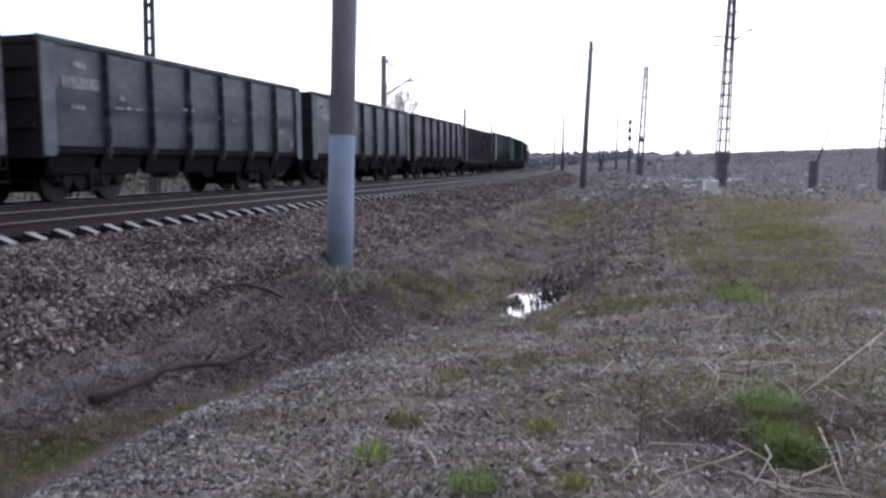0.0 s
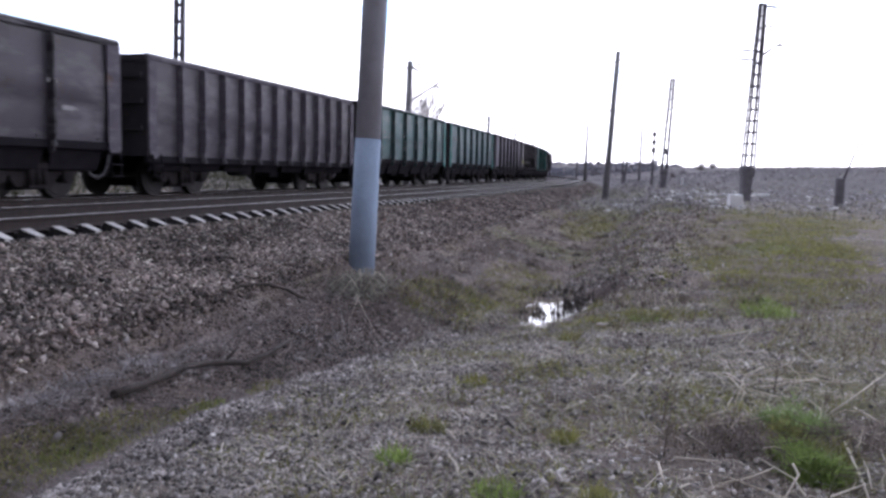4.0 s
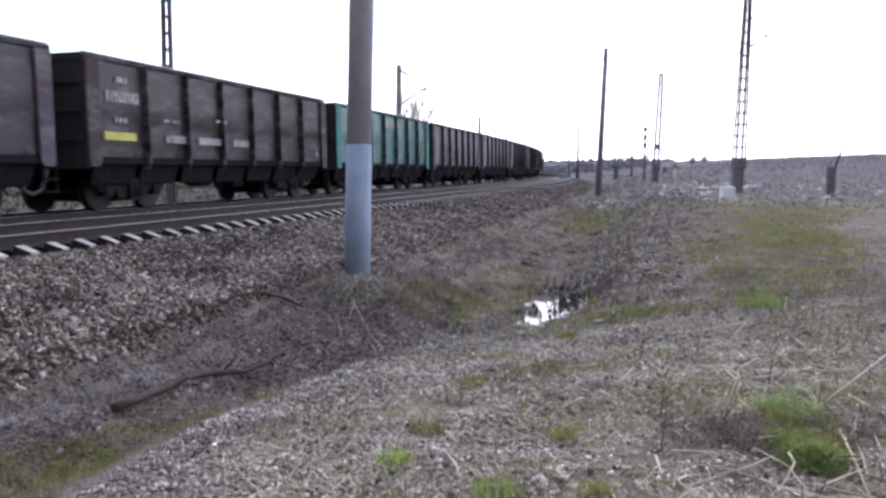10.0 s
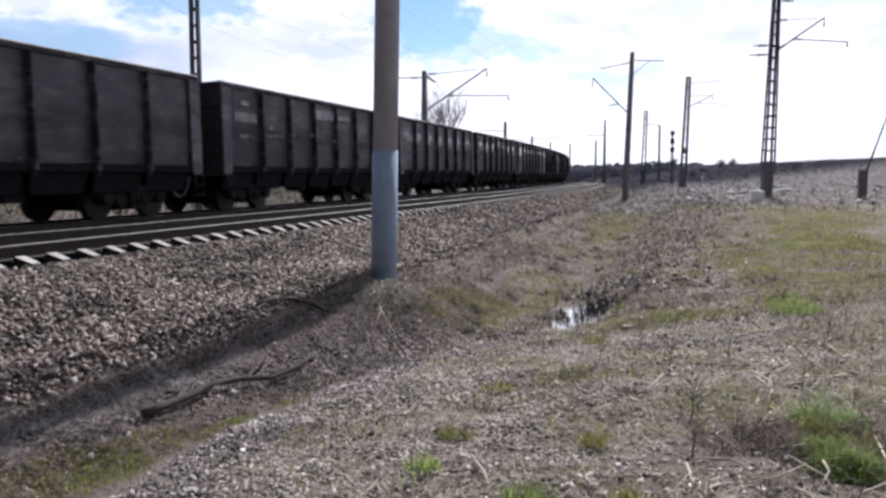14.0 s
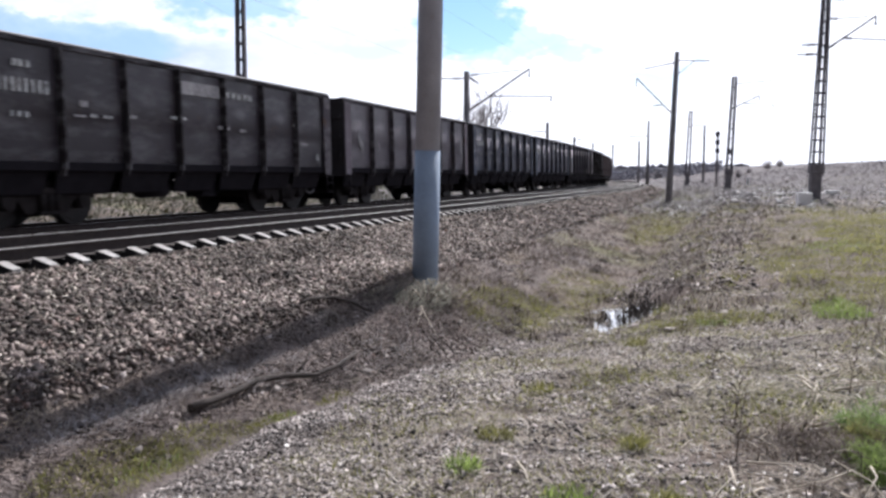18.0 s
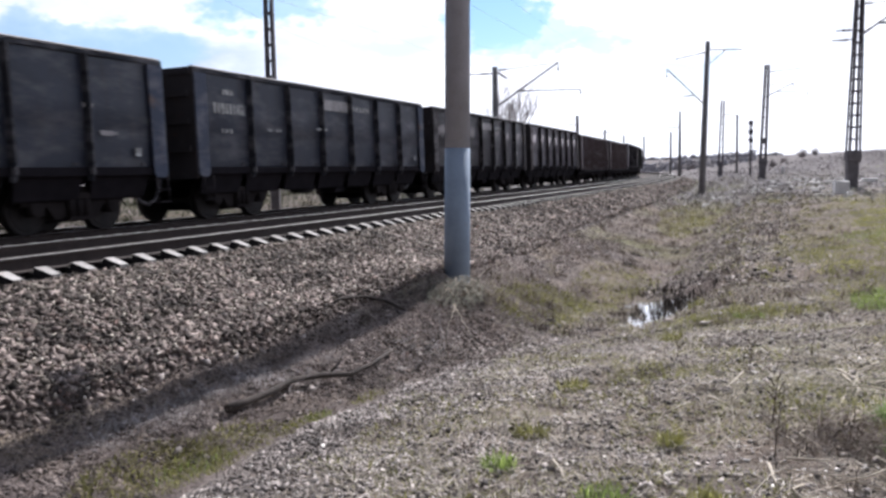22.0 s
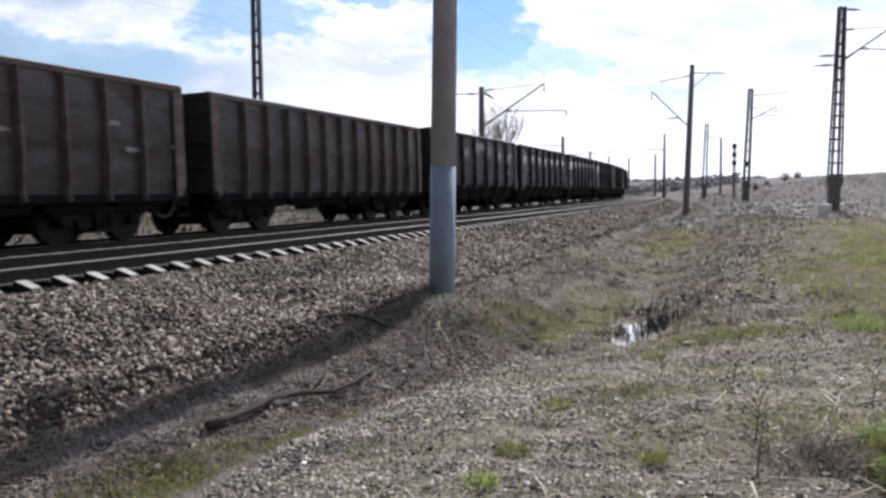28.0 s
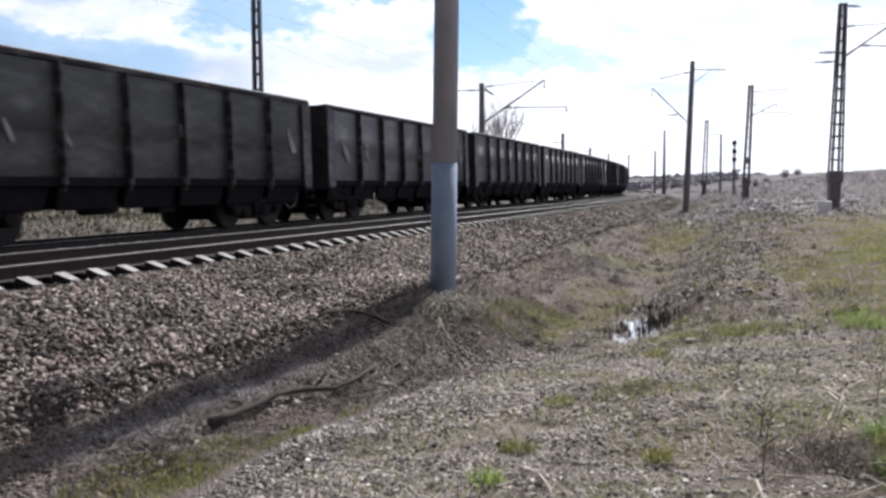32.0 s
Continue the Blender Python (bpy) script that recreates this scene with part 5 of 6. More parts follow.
    grass("straw_litter", scatter(66000, 3.1, 14, 4.6, 11.5, 1.3), 0.025, 0.085, 0.0045, 0.1, M_STRAW, "short bleached straw litter on the ground")
    p = clumped(np.concatenate([scatter(52000, 3.1, 13, 5.2, 12), scatter(40000, 11, 34, 5.5, 15)]), 1.1, -0.04, 17.0)
    grass("yellow_green_grass", p, 0.03, 0.1, 0.007, 0.45, M_OLIVE, "thin yellow-green shoots through the dry field")
    p = clumped(np.concatenate([scatter(9000, 3, 14, 6.2, 12), scatter(12000, 12, 34, 3.0, 14)]), 0.8, 0.22, 8.0)
    grass("dead_weeds", p, 0.08, 0.3, 0.006, 0.75, M_DEAD, "brown dead weeds standing in the field")
    p = np.concatenate([around(*q) for q in (
        (3.85, 4.9, 0.34, 0.8, 2000), (4.0, 5.7, 0.34, 0.8, 2000), (4.12, 6.6, 0.16, 0.4, 1400), (4.2, 7.7, 0.12, 0.3, 500), (4.4, 13.2, 0.7, 1.6, 900), (4.9, 15.5, 0.6, 1.6, 1200), (4.6, 18.5, 0.6, 2.0, 1300), (4.5, 31.5, 0.7, 3.0, 1400), (3.7, 13.9, 0.7, 1.2, 500), (7.3, 11.2, 0.8, 0.6, 700), (7.3, 6.9, 0.5, 0.3, 300), (8.6, 5.9, 0.5, 0.4, 400), (10.2, 12.5, 1.5, 2.5, 1500), (10.0, 17.5, 1.5, 3, 2000))])
    p2 = np.concatenate([around(*q) for q in (
        (5.0, 14.0, 0.5, 1.2, 600), (7.7, 11.0, 0.7, 0.5, 500), (7.1, 10.8, 0.4, 0.4, 300), (8.5, 18.6, 0.8, 2.2, 1500), (9.5, 22, 1.6, 3.5, 3200), (11.4, 34, 2.6, 6, 4000),
        (4.1, 34, 0.7, 5, 1500), (6.0, 26.7, 0.7, 2.5, 900), (5.2, 17.0, 0.6, 1.6, 500), (9.6, 14.5, 1.2, 2.0, 900), (10.5, 27, 1.5, 3, 900))])
    p = np.concatenate([p, p2])
    grass("yellow_green_grass", p, 0.04, 0.13, 0.008, 0.55, M_OLIVE, "thin yellow-green grass in the ditch and field")
    p = np.concatenate([around(*q) for q in ((9.2, 11.7, 0.3, 1.0, 1300), (9.35, 11.1, 0.2, 0.5, 350), (3.95, 5.2, 0.15, 0.4, 150), (4.1, 6.8, 0.12, 0.2, 120), (9.8, 20.5, 0.8, 1.6, 500))])
    grass("fresh_grass", p, 0.04, 0.12, 0.009, 0.7, M_GREEN, "fresh green grass patches")


build_grass()

# tangle of bleached stems below the bank, ragged edge of the gravel spur
p = np.concatenate([around(3.24, 5.2, 0.16, 0.6, 240), around(3.2, 5.9, 0.12, 0.6, 240), around(3.18, 6.8, 0.12, 0.7, 280), around(3.4, 7.6, 0.25, 0.8, 300), around(3.9, 9.6, 0.4, 0.9, 300)])
grass("dead_stems", p, 0.1, 0.34, 0.008, 0.25, M_GREYSTEM, "tangled bleached grey stems at the foot of the bank")
p = clumped(scatter(9000, 3.6, 11.5, 4.0, 5.3), 1.8, -0.05, 31.0)
grass("dry_grass", p, 0.05, 0.16, 0.006, 0.3, M_SLOPE, "thin brown grass along the edge of the gravel")
p = clumped(scatter(5000, 3.6, 11.5, 3.9, 4.9), 2.0, 0.0, 33.0)
sz = 0.008 + 0.02 * RNG.random(len(p)) ** 2.2
stones("gravel", lying(p, sz), sz, M_GRAVEL, "gravel spilled into the ditch")
p = scatter(6000, 2.5, 22, 0.6, 2.8)
sz = 0.012 + 0.022 * RNG.random(len(p)) ** 2.0
stones("ballast_stones", lying(p, sz, 0.9), sz, M_CHIP, "pale split chips among the ballast")


def tussocks(count, s0, s1, u0, u1, r, n, lo, hi, width, mat, label):
    """Many small clumps of grass, joined."""
    c = scatter(count, s0, s1, u0, u1, 1.3)
    k = RNG.integers(n // 2, n, count)
    q = np.repeat(c, k, 0)
    rad = np.repeat(RNG.uniform(0.4, 1.0, count) * r, k)
    q[:, 0] += RNG.normal(0, 0.5, len(q)) * rad
    q[:, 1] += RNG.normal(0, 0.5, len(q)) * rad
    s_, u = track_coords(q[:, 0], q[:, 1])
    q[:, 2] = np.maximum(ground_z(q[:, 0], q[:, 1]), bed_z(u))
    grass("grass_clumps", q, lo, hi, width, 0.6, mat, label)


tussocks(230, 12, 45, 2.6, 9.5, 0.3, 46, 0.08, 0.24, 0.016, M_DEAD, "brown dead grass clumps on the slopes of the ditch")
tussocks(200, 12, 45, 2.6, 9.5, 0.28, 40, 0.08, 0.22, 0.014, M_DRY, "pale dry grass clumps on the slopes of the ditch")
tussocks(110, 12, 42, 4.0, 12.0, 0.3, 46, 0.06, 0.18, 0.014, M_OLIVE, "olive grass clumps along the ditch")
tussocks(110, 3.4, 12, 5.4, 11.0, 0.13, 40, 0.04, 0.13, 0.005, M_DEAD, "small brown dead grass clumps on the stony field")
tussocks(120, 3.4, 12, 5.4, 11.0, 0.12, 34, 0.04, 0.12, 0.005, M_DRY, "small pale grass clumps on the stony field")
p = np.concatenate([scatter(2600, 10, 45, 2.6, 9.0, 1.3), scatter(200, 5, 12, 2.8, 4.2), scatter(5200, 14, 44, 5.9, 8.3, 1.2)])
sz = 0.018 + 0.045 * RNG.random(len(p)) ** 3
stones("ditch_stones", lying(p, sz), sz, M_GRAVEL, "grey stones strewn along the ditch")


def tuft(x, y, r, h, n, mat, label):
    p = around(x, y, r, r, n)
    v, f = blades(p, RNG.uniform(0.5, 1.0, n) * h, np.full(n, 0.009), 0.75)
    tagged(new("grass_tuft", fast_mesh("grass_tuft", v, f, mat)), label, "grass tuft", "grass tufts")


for x, y, r, h, mat in ((6.70, 4.55, 0.11, 0.14, M_GREEN), (6.65, 6.53, 0.13, 0.12, M_OLIVE), (7.0, 9.4, 0.14, 0.22, M_OLIVE), (6.7, 5.22, 0.12, 0.15, M_OLIVE),
                        (7.61, 5.0, 0.07, 0.16, M_OLIVE), (7.43, 4.08, 0.13, 0.13, M_GREEN), (7.9, 4.08, 0.09, 0.1, M_OLIVE), (7.75, 11.0, 0.2, 0.12, M_GREEN), (6.9, 12.9, 0.12, 0.2, M_OLIVE)):
    tuft(x, y, r, h, 130, mat, "small green grass tuft on stony ground" if mat == M_GREEN else "small yellow-green grass tuft on stony ground")


def weed_clump(x, y, r, h, n, mat, name, label):
    """Leafy clump: bent leaves on short stems, rising to the middle."""
    w = thing(name, label, "plant", at=Matrix.Identity(4))
    p = around(x, y, r, r, n)
    d = np.hypot(p[:, 0] - x, p[:, 1] - y) / r
    lobes = np.array([noise.noise(Vector((q[0] * 9, q[1] * 9, 3.0))) for q in p])
    lift = (1 - d ** 1.5) * h * RNG.random(n) * np.clip(0.75 + 1.3 * lobes, 0.1, 1.5)
    p[:, 2] += lift
    v, f = blades(p, RNG.uniform(0.04, 0.14, n), RNG.uniform(0.003, 0.008, n), 0.55)
    part("leaves", fast_mesh("leaves", v, f, mat), None, w)
    for k in range(9):
        bm = bmesh.new()
        a, q = RNG.uniform(0, 2 * math.pi), RNG.uniform(0.0, 0.7) * r
        bx, by = x + q * math.cos(a), y + q * math.sin(a)
        pipe(bm, [(bx, by, gz(bx, by) - 0.02), (bx + 0.04 * math.cos(a), by + 0.04 * math.sin(a), gz(bx, by) + h * 0.5 * (1.1 - q / r)), (bx + 0.22 * math.cos(a), by + 0.22 * math.sin(a), gz(bx, by) + h * (1.0 - q / r))], 0.003, n=3)
        part("stem", bm, M_DEAD, w)


weed_clump(8.92, 5.66, 0.19, 0.2, 1700, M_LEAF, "green_weed", "leafy dark green weed among dry stalks")
weed_clump(9.08, 5.74, 0.14, 0.14, 700, M_LEAF, "green_weed", "leafy dark green weed among dry stalks")
weed_clump(8.98, 4.84, 0.17, 0.13, 1500, M_GREEN, "green_weed", "bright green weed sprawling under dry stalks")
weed_clump(8.88, 5.08, 0.13, 0.12, 700, M_GREEN, "green_weed", "small bright green weed among dry stalks")
weed_clump(8.87, 5.42, 0.14, 0.12, 480, M_OLIVE, "withered_weed", "half-withered olive weed beside the green one")
weed_clump(9.1, 5.2, 0.16, 0.1, 360, M_OLIVE, "withered_weed", "half-withered olive weed beside the green one")
weed_clump(8.72, 5.1, 0.2, 0.13, 420, M_DEAD, "withered_weed", "withered brown weed on the field")
weed_clump(8.6, 5.45, 0.24, 0.15, 420, M_DEAD, "withered_weed", "withered brown weed on the field")
weed_clump(8.42, 5.25, 0.25, 0.13, 360, M_DEAD, "withered_weed", "withered brown weed on the field")
weed_clump(9.2, 5.5, 0.25, 0.15, 420, M_DEAD, "withered_weed", "withered brown weed on the field")
weed_clump(9.42, 5.75, 0.3, 0.16, 560, M_DEAD, "withered_weed", "withered brown weed on the field")
for x, y, h in ((4.54, 20.4, 0.2), (4.8, 26.0, 0.28), (5.1, 24.2, 0.16), (4.3, 22.6, 0.14), (5.3, 29.5, 0.2)):
    weed_clump(x, y, h * 0.9, h, 260, M_TWIG, "dead_clump", "dark brown dead weed clump on the ditch slope")


def stalk(pts, r, mat, name="dry_stalk", label="bleached dry stalk lying on the ground", cat="stalk", taper=0.5, group="dry stalks"):
    """pts: x, y and height over the ground."""
    bm = bmesh.new()
    pipe(bm, [(x, y, gz(x, y) + h + r) for x, y, h in pts], r, n=5, taper=taper)
    tagged(new(name, bm_mesh(name, bm, mat)), label, cat, group)


for pts in ([(8.76, 7.93, 0), (8.72, 8.0, 0.08), (8.83, 8.1, 0.2)], [(9.26, 8.5, 0.02), (9.33, 7.5, 0.05)], [(8.57, 6.68, 0.1), (8.68, 6.5, 0.08), (8.61, 6.1, 0.0)],
            [(8.65, 5.75, 0.05), (8.49, 5.25, 0.0)], [(7.73, 6.06, 0.03), (7.87, 5.95, 0.0)], [(9.19, 5.35, 0.06), (9.19, 4.77, 0.03), (9.18, 4.35, 0.0)],
            [(9.23, 6.21, 0.0), (9.5, 6.7, 0.06), (10.15, 7.9, 0.22)], [(9.38, 6.25, 0.05), (9.62, 5.8, 0.0)], [(8.82, 6.65, 0.02), (9.27, 7.14, 0.03)]):
    stalk(pts, 0.008, M_PALE)
for pts in ([(8.93, 4.45, 0.0), (9.2, 4.74, 0.03)], [(8.85, 4.75, 0.08), (8.87, 4.66, 0.06), (8.77, 4.38, 0.0)], [(8.25, 4.82, 0.01), (8.48, 4.83, 0.02)],
            [(8.17, 4.62, 0.04), (8.24, 4.24, 0.0)], [(7.0, 4.66, 0.01), (7.1, 4.45, 0.03), (7.19, 4.24, 0.0)], [(7.77, 6.09, 0.0), (7.92, 6.75, 0.04)],
            [(8.6, 6.69, 0.06), (8.69, 6.4, 0.04), (8.62, 5.94, 0.0)], [(9.3, 9.6, 0.0), (9.32, 9.65, 0.25)], [(7.35, 7.0, 0.01), (7.6, 7.05, 0.01)], [(8.0, 7.2, 0.01), (8.3, 7.3, 0.01)],
            [(8.6, 8.9, 0.02), (9.0, 9.4, 0.03)], [(7.5, 5.7, 0.01), (7.62, 5.95, 0.02)], [(9.4, 5.0, 0.02), (9.75, 5.3, 0.1)], [(9.0, 7.0, 0.02), (9.5, 7.05, 0.04)]):
    stalk(pts, 0.008, M_PALE)
rs = random.Random(23)
for k in range(48):
    x, y, a, l = rs.uniform(8.3, 9.8), rs.uniform(4.2, 7.4), rs.uniform(0, 6.28), rs.uniform(0.2, 0.65)
    h = rs.uniform(0.0, 0.14)
    stalk([(x, y, 0.0), (x + 0.5 * l * math.cos(a), y + 0.5 * l * math.sin(a), h * 0.6), (x + l * math.cos(a + 0.25), y + l * math.sin(a + 0.25), h)], rs.uniform(0.0035, 0.007), M_PALE)
for x, y, h in ((8.19, 4.9, 0.42), (8.16, 5.6, 0.38), (7.95, 6.9, 0.3), (8.9, 6.6, 0.35), (9.5, 7.6, 0.4), (8.4, 7.6, 0.3), (7.3, 7.7, 0.25), (9.9, 9.0, 0.45), (8.7, 9.9, 0.35), (7.6, 8.4, 0.28)):
    wd = thing("dead_weed", "upright dark dead weed stalk with bare side shoots", "plant", "dead weeds", at=Matrix.Identity(4))
    bm = bmesh.new()
    z = gz(x, y)
    pipe(bm, [(x, y, z - 0.03), (x + 0.02, y, z + h * 0.5), (x + 0.05, y + 0.02, z + h)], 0.0045, n=4, taper=0.4)
    part("stem", bm, M_DEAD, wd)
    for k in range(6):
        f, a = 0.35 + 0.1 * k, k * 2.3
        bm = bmesh.new()
        pipe(bm, [(x + 0.02 * f, y, z + h * f), (x + 0.09 * math.cos(a), y + 0.09 * math.sin(a), z + h * f + 0.08)], 0.003, n=3)
        part("side_shoot", bm, M_DEAD, wd)

# fallen branch in the ditch, and smaller ones
BRANCH = [(3.58, 6.13), (3.59, 6.38), (3.60, 6.82), (3.57, 7.22), (3.66, 7.6), (3.82, 7.95), (3.84, 8.4), (3.80, 9.02)]
bm = bmesh.new()
pipe(bm, [(x, y, gz(x, y) + 0.075) for x, y in BRANCH], 0.042, n=8, taper=0.5)
pipe(bm, [(3.66, 7.8, gz(3.66, 7.8) + 0.05), (3.70, 7.95, gz(3.7, 7.95) + 0.16), (3.69, 8.1, gz(3.69, 8.1) + 0.3)], 0.014, n=6, taper=0.5)
tagged(new("fallen_branch", bm_mesh("fallen_branch", bm, M_WOOD)), "crooked grey-brown fallen branch lying in the ditch", "branch")
bm = bmesh.new()
pipe(bm, [(x, y, gz(x, y) + h) for x, y, h in ((2.63, 9.6, 0.02), (2.66, 9.83, 0.08), (2.74, 10.3, 0.1), (2.88, 10.7, 0.08), (3.1, 10.92, 0.02))], 0.026, n=7, taper=0.7)
tagged(new("arched_branch", bm_mesh("arched_branch", bm, M_WOOD)), "arched thin grey branch on the bank", "branch")
for pts in ([(4.19, 9.85, 0.0), (4.05, 10.1, 0.14), (3.95, 10.4, 0.32)], [(4.5, 10.2, 0.0), (4.2, 10.4, 0.1), (3.9, 10.7, 0.2)], [(4.0, 10.0, 0.0), (3.9, 10.2, 0.2)], [(3.85, 10.5, 0.0), (3.6, 10.9, 0.1)],
            [(4.3, 10.6, 0.0), (4.0, 10.9, 0.12)], [(3.4, 12.2, 0.0), (3.6, 12.5, 0.12)], [(3.9, 9.3, 0.0), (4.0, 9.5, 0.15)]):
    stalk(pts, 0.008, M_BARK, "dry_twig", "thin dry twig leaning on the bank", "twig", 0.4, "dry twigs")

for pts in ([(3.72, 11.2, 0.16), (4.05, 10.75, 0.12), (4.5, 10.2, 0.01)], [(3.75, 11.2, 0.15), (3.85, 10.8, 0.08), (3.92, 10.4, 0.01)], [(3.3, 12.9, 0.0), (3.5, 13.2, 0.25)], [(3.85, 12.6, 0.0), (4.05, 12.9, 0.3)],
            [(3.5, 10.9, 0.02), (3.9, 11.3, 0.1)]):
    stalk(pts, 0.005, M_PALE, label="long bleached stalk sprawling below the dead bush")


def dead_bush(x, y, rx, ry, h, n):
    """Sprawling low bush: bent grey stems under a tangle of dry shoots."""
    w = thing("dead_bush", "low tangled grey-green dead bush at the pole's foot", "bush", at=Matrix.Identity(4))
    p = around(x, y, rx, ry, n)
    d = ((p[:, 0] - x) / rx) ** 2 + ((p[:, 1] - y) / ry) ** 2
    p[:, 2] += np.clip(1 - 0.5 * d, 0.05, 1) * h * RNG.random(n)
    v, f = blades(p, RNG.uniform(0.06, 0.2, n), RNG.uniform(0.006, 0.014, n), 0.35)
    part("foliage", fast_mesh("foliage", v, f, M_BRUSH), None, w)
    for k in range(16):
        a, bm = k * 0.39, bmesh.new()
        c, e = rx * math.cos(a), ry * math.sin(a)
        pipe(bm, [(x + 0.1 * c, y + 0.1 * e, gz(x, y) - 0.02), (x + 0.5 * c, y + 0.5 * e, gz(x + 0.5 * c, y + 0.5 * e) + h), (x + c, y + e, gz(x + c, y + e) + 0.4 * h)], 0.009, n=5, taper=0.4)
        part("stem", bm, M_PALE if k % 3 == 0 else M_DEAD, w)


M_BRUSH = material("grey_green_brush", (0.36, 0.36, 0.29), (0.17, 0.165, 0.135), 2.0, 0.9, vary=0.45, island=True, bump=0, leaf=0.2)
dead_bush(3.5, 11.95, 0.42, 0.75, 0.24, 900)
p = np.concatenate([around(4.0, 10.1, 0.85, 1.5, 5200), around(3.7, 8.6, 0.7, 1.2, 2200)])
sz = 0.009 + 0.024 * RNG.random(len(p)) ** 2.2
stones("bank_stones", lying(p, sz), sz, M_STONE, "stones spilled from the bank into the ditch")
p = clumped(scatter(8000, 3.2, 13, 5.0, 10.5, 1.3), 1.6, -0.12, 21.0)
sz = 0.006 + 0.016 * RNG.random(len(p)) ** 2.5
stones("gravel", lying(p, sz, 0.4), sz, material("pale_gravel", (0.74, 0.70, 0.66), (0.42, 0.385, 0.36), 1.2, 0.85, vary=0.5, island=True, bump=0.2), "pale chips of stone on the field")
p = clumped(scatter(9000, 3.2, 12, 5.6, 10.5, 1.3), 1.0, -0.05, 27.0)
grass("straw", p, 0.08, 0.26, 0.006, 0.15, material("white_straw", (0.72, 0.66, 0.57), (0.48, 0.42, 0.35), 2.0, 0.85, vary=0.3, island=True, bump=0, leaf=0.2), "whitish broken straw strewn over the field")

# ---- puddle ----
def build_puddle():
    m = bpy.data.materials.new("still_water")
    m.use_nodes = True
    b = m.node_tree.nodes["Principled BSDF"]
    b.inputs["Base Color"].default_value, b.inputs["Roughness"].default_value, b.inputs["IOR"].default_value = (0.80, 0.79, 0.78, 1), 0.08, 1.33
    b.inputs["Specular IOR Level"].default_value = 1.0
    b.inputs["Metallic"].default_value = 0.85
    b.inputs["Coat Weight"].default_value, b.inputs["Coat Roughness"].default_value, b.inputs["Coat IOR"].default_value = 1.0, 0.14, 1.6
    bm = bmesh.new()
    ring = []
    for k in range(40):
        a = 2 * math.pi * k / 40
        r = 1.0 + 0.15 * noise.noise(Vector((math.cos(a) * 1.5, math.sin(a) * 1.5, 4)))
        ring.append(bm.verts.new((6.28 + 0.85 * r * math.cos(a), 14.6 + 2.1 * r * math.sin(a) + 0.6 * 0.85 * r * math.cos(a), -1.535)))
    bm.faces.new(ring)
    tagged(new("puddle", bm_mesh("puddle", bm, m)), "shallow puddle mirroring the white sky in the ditch", "water", kind="structure")
    p = np.concatenate([around(5.82, 14.1, 0.2, 0.8, 260), around(6.0, 13.3, 0.4, 0.4, 200), around(5.95, 15.3, 0.2, 0.7, 160)])
    grass("dry_grass", p, 0.06, 0.18, 0.012, 0.5, M_DRY, "dry grass fringing the puddle")
    p = np.concatenate([around(6.2, 14.2, 0.6, 0.9, 90), around(6.5, 15.4, 0.45, 0.8, 130), around(6.45, 14.7, 0.4, 0.7, 70), around(6.25, 16.5, 0.6, 0.7, 90), around(5.75, 16.2, 0.4, 0.9, 60)])
    grass("reed_stubble", p, 0.1, 0.36, 0.02, 0.85, M_TWIG, "dark dead reed stubble round the puddle")
    # broken reeds in small bunches, standing in the water
    rnd = random.Random(31)
    roots = []
    for k in range(80):
        f = rnd.random() ** 0.55
        cx, cy = 6.0 + 0.5 * f + rnd.uniform(-0.4, 0.4), 13.6 + 2.0 * f + rnd.uniform(-0.4, 0.4)
        roots += [(cx + rnd.gauss(0, 0.03), cy + rnd.gauss(0, 0.05), -1.57) for _ in range(rnd.randint(2, 5))]
    grass("reed_stubble", np.array(roots), 0.08, 0.3, 0.026, 0.93, M_TWIG, "broken dark reeds standing in the puddle")


build_puddle()

# ---- far things ----
def block(x, y, w, d, h, yaw, mat, name, label, cat, group="", sink=0.05, tilt=0.0):
    bm = bmesh.new()
    box(bm, -w / 2, w / 2, -d / 2, d / 2, 0, h, bevel=min(w, h) * 0.06)
    for v in bm.verts:
        v.co += Vector((RNG.uniform(-1, 1), RNG.uniform(-1, 1), RNG.uniform(-1, 1))) * min(w, h) * 0.035
    ob = new(name, bm_mesh(name, bm, mat))
    ob.matrix_world = pose(x, y, gz(x, y) - sink, tilt, 0, yaw)
    tagged(ob, label, cat, group)


M_BLOCK = material("white_stone_block", (0.9, 0.89, 0.88), (0.78, 0.77, 0.76), 3, 0.9)
M_RUBBLE = material("pale_rubble", (0.62, 0.60, 0.58), (0.40, 0.385, 0.37), 2, 0.95, vary=0.45)
block(9.93, 41.6, 0.62, 0.5, 0.62, 12, M_BLOCK, "white_block", "white stone block standing on the rise", "block")
block(9.3, 40.9, 0.9, 0.4, 0.12, -20, M_BLOCK, "pale_slab", "pale broken slab lying beside the white block", "slab")
rr = random.Random(11)


def rubble_mesh(seed):
    rnd = random.Random(seed)
    bm = bmesh.new()
    bmesh.ops.create_icosphere(bm, subdivisions=1, radius=1)
    for v in bm.verts:
        v.co = Vector((v.co.x * 1.2, v.co.y * 0.9, v.co.z * 0.55)) * rnd.uniform(0.6, 1.25)
    return bm_mesh("rubble_stone", bm, M_RUBBLE)


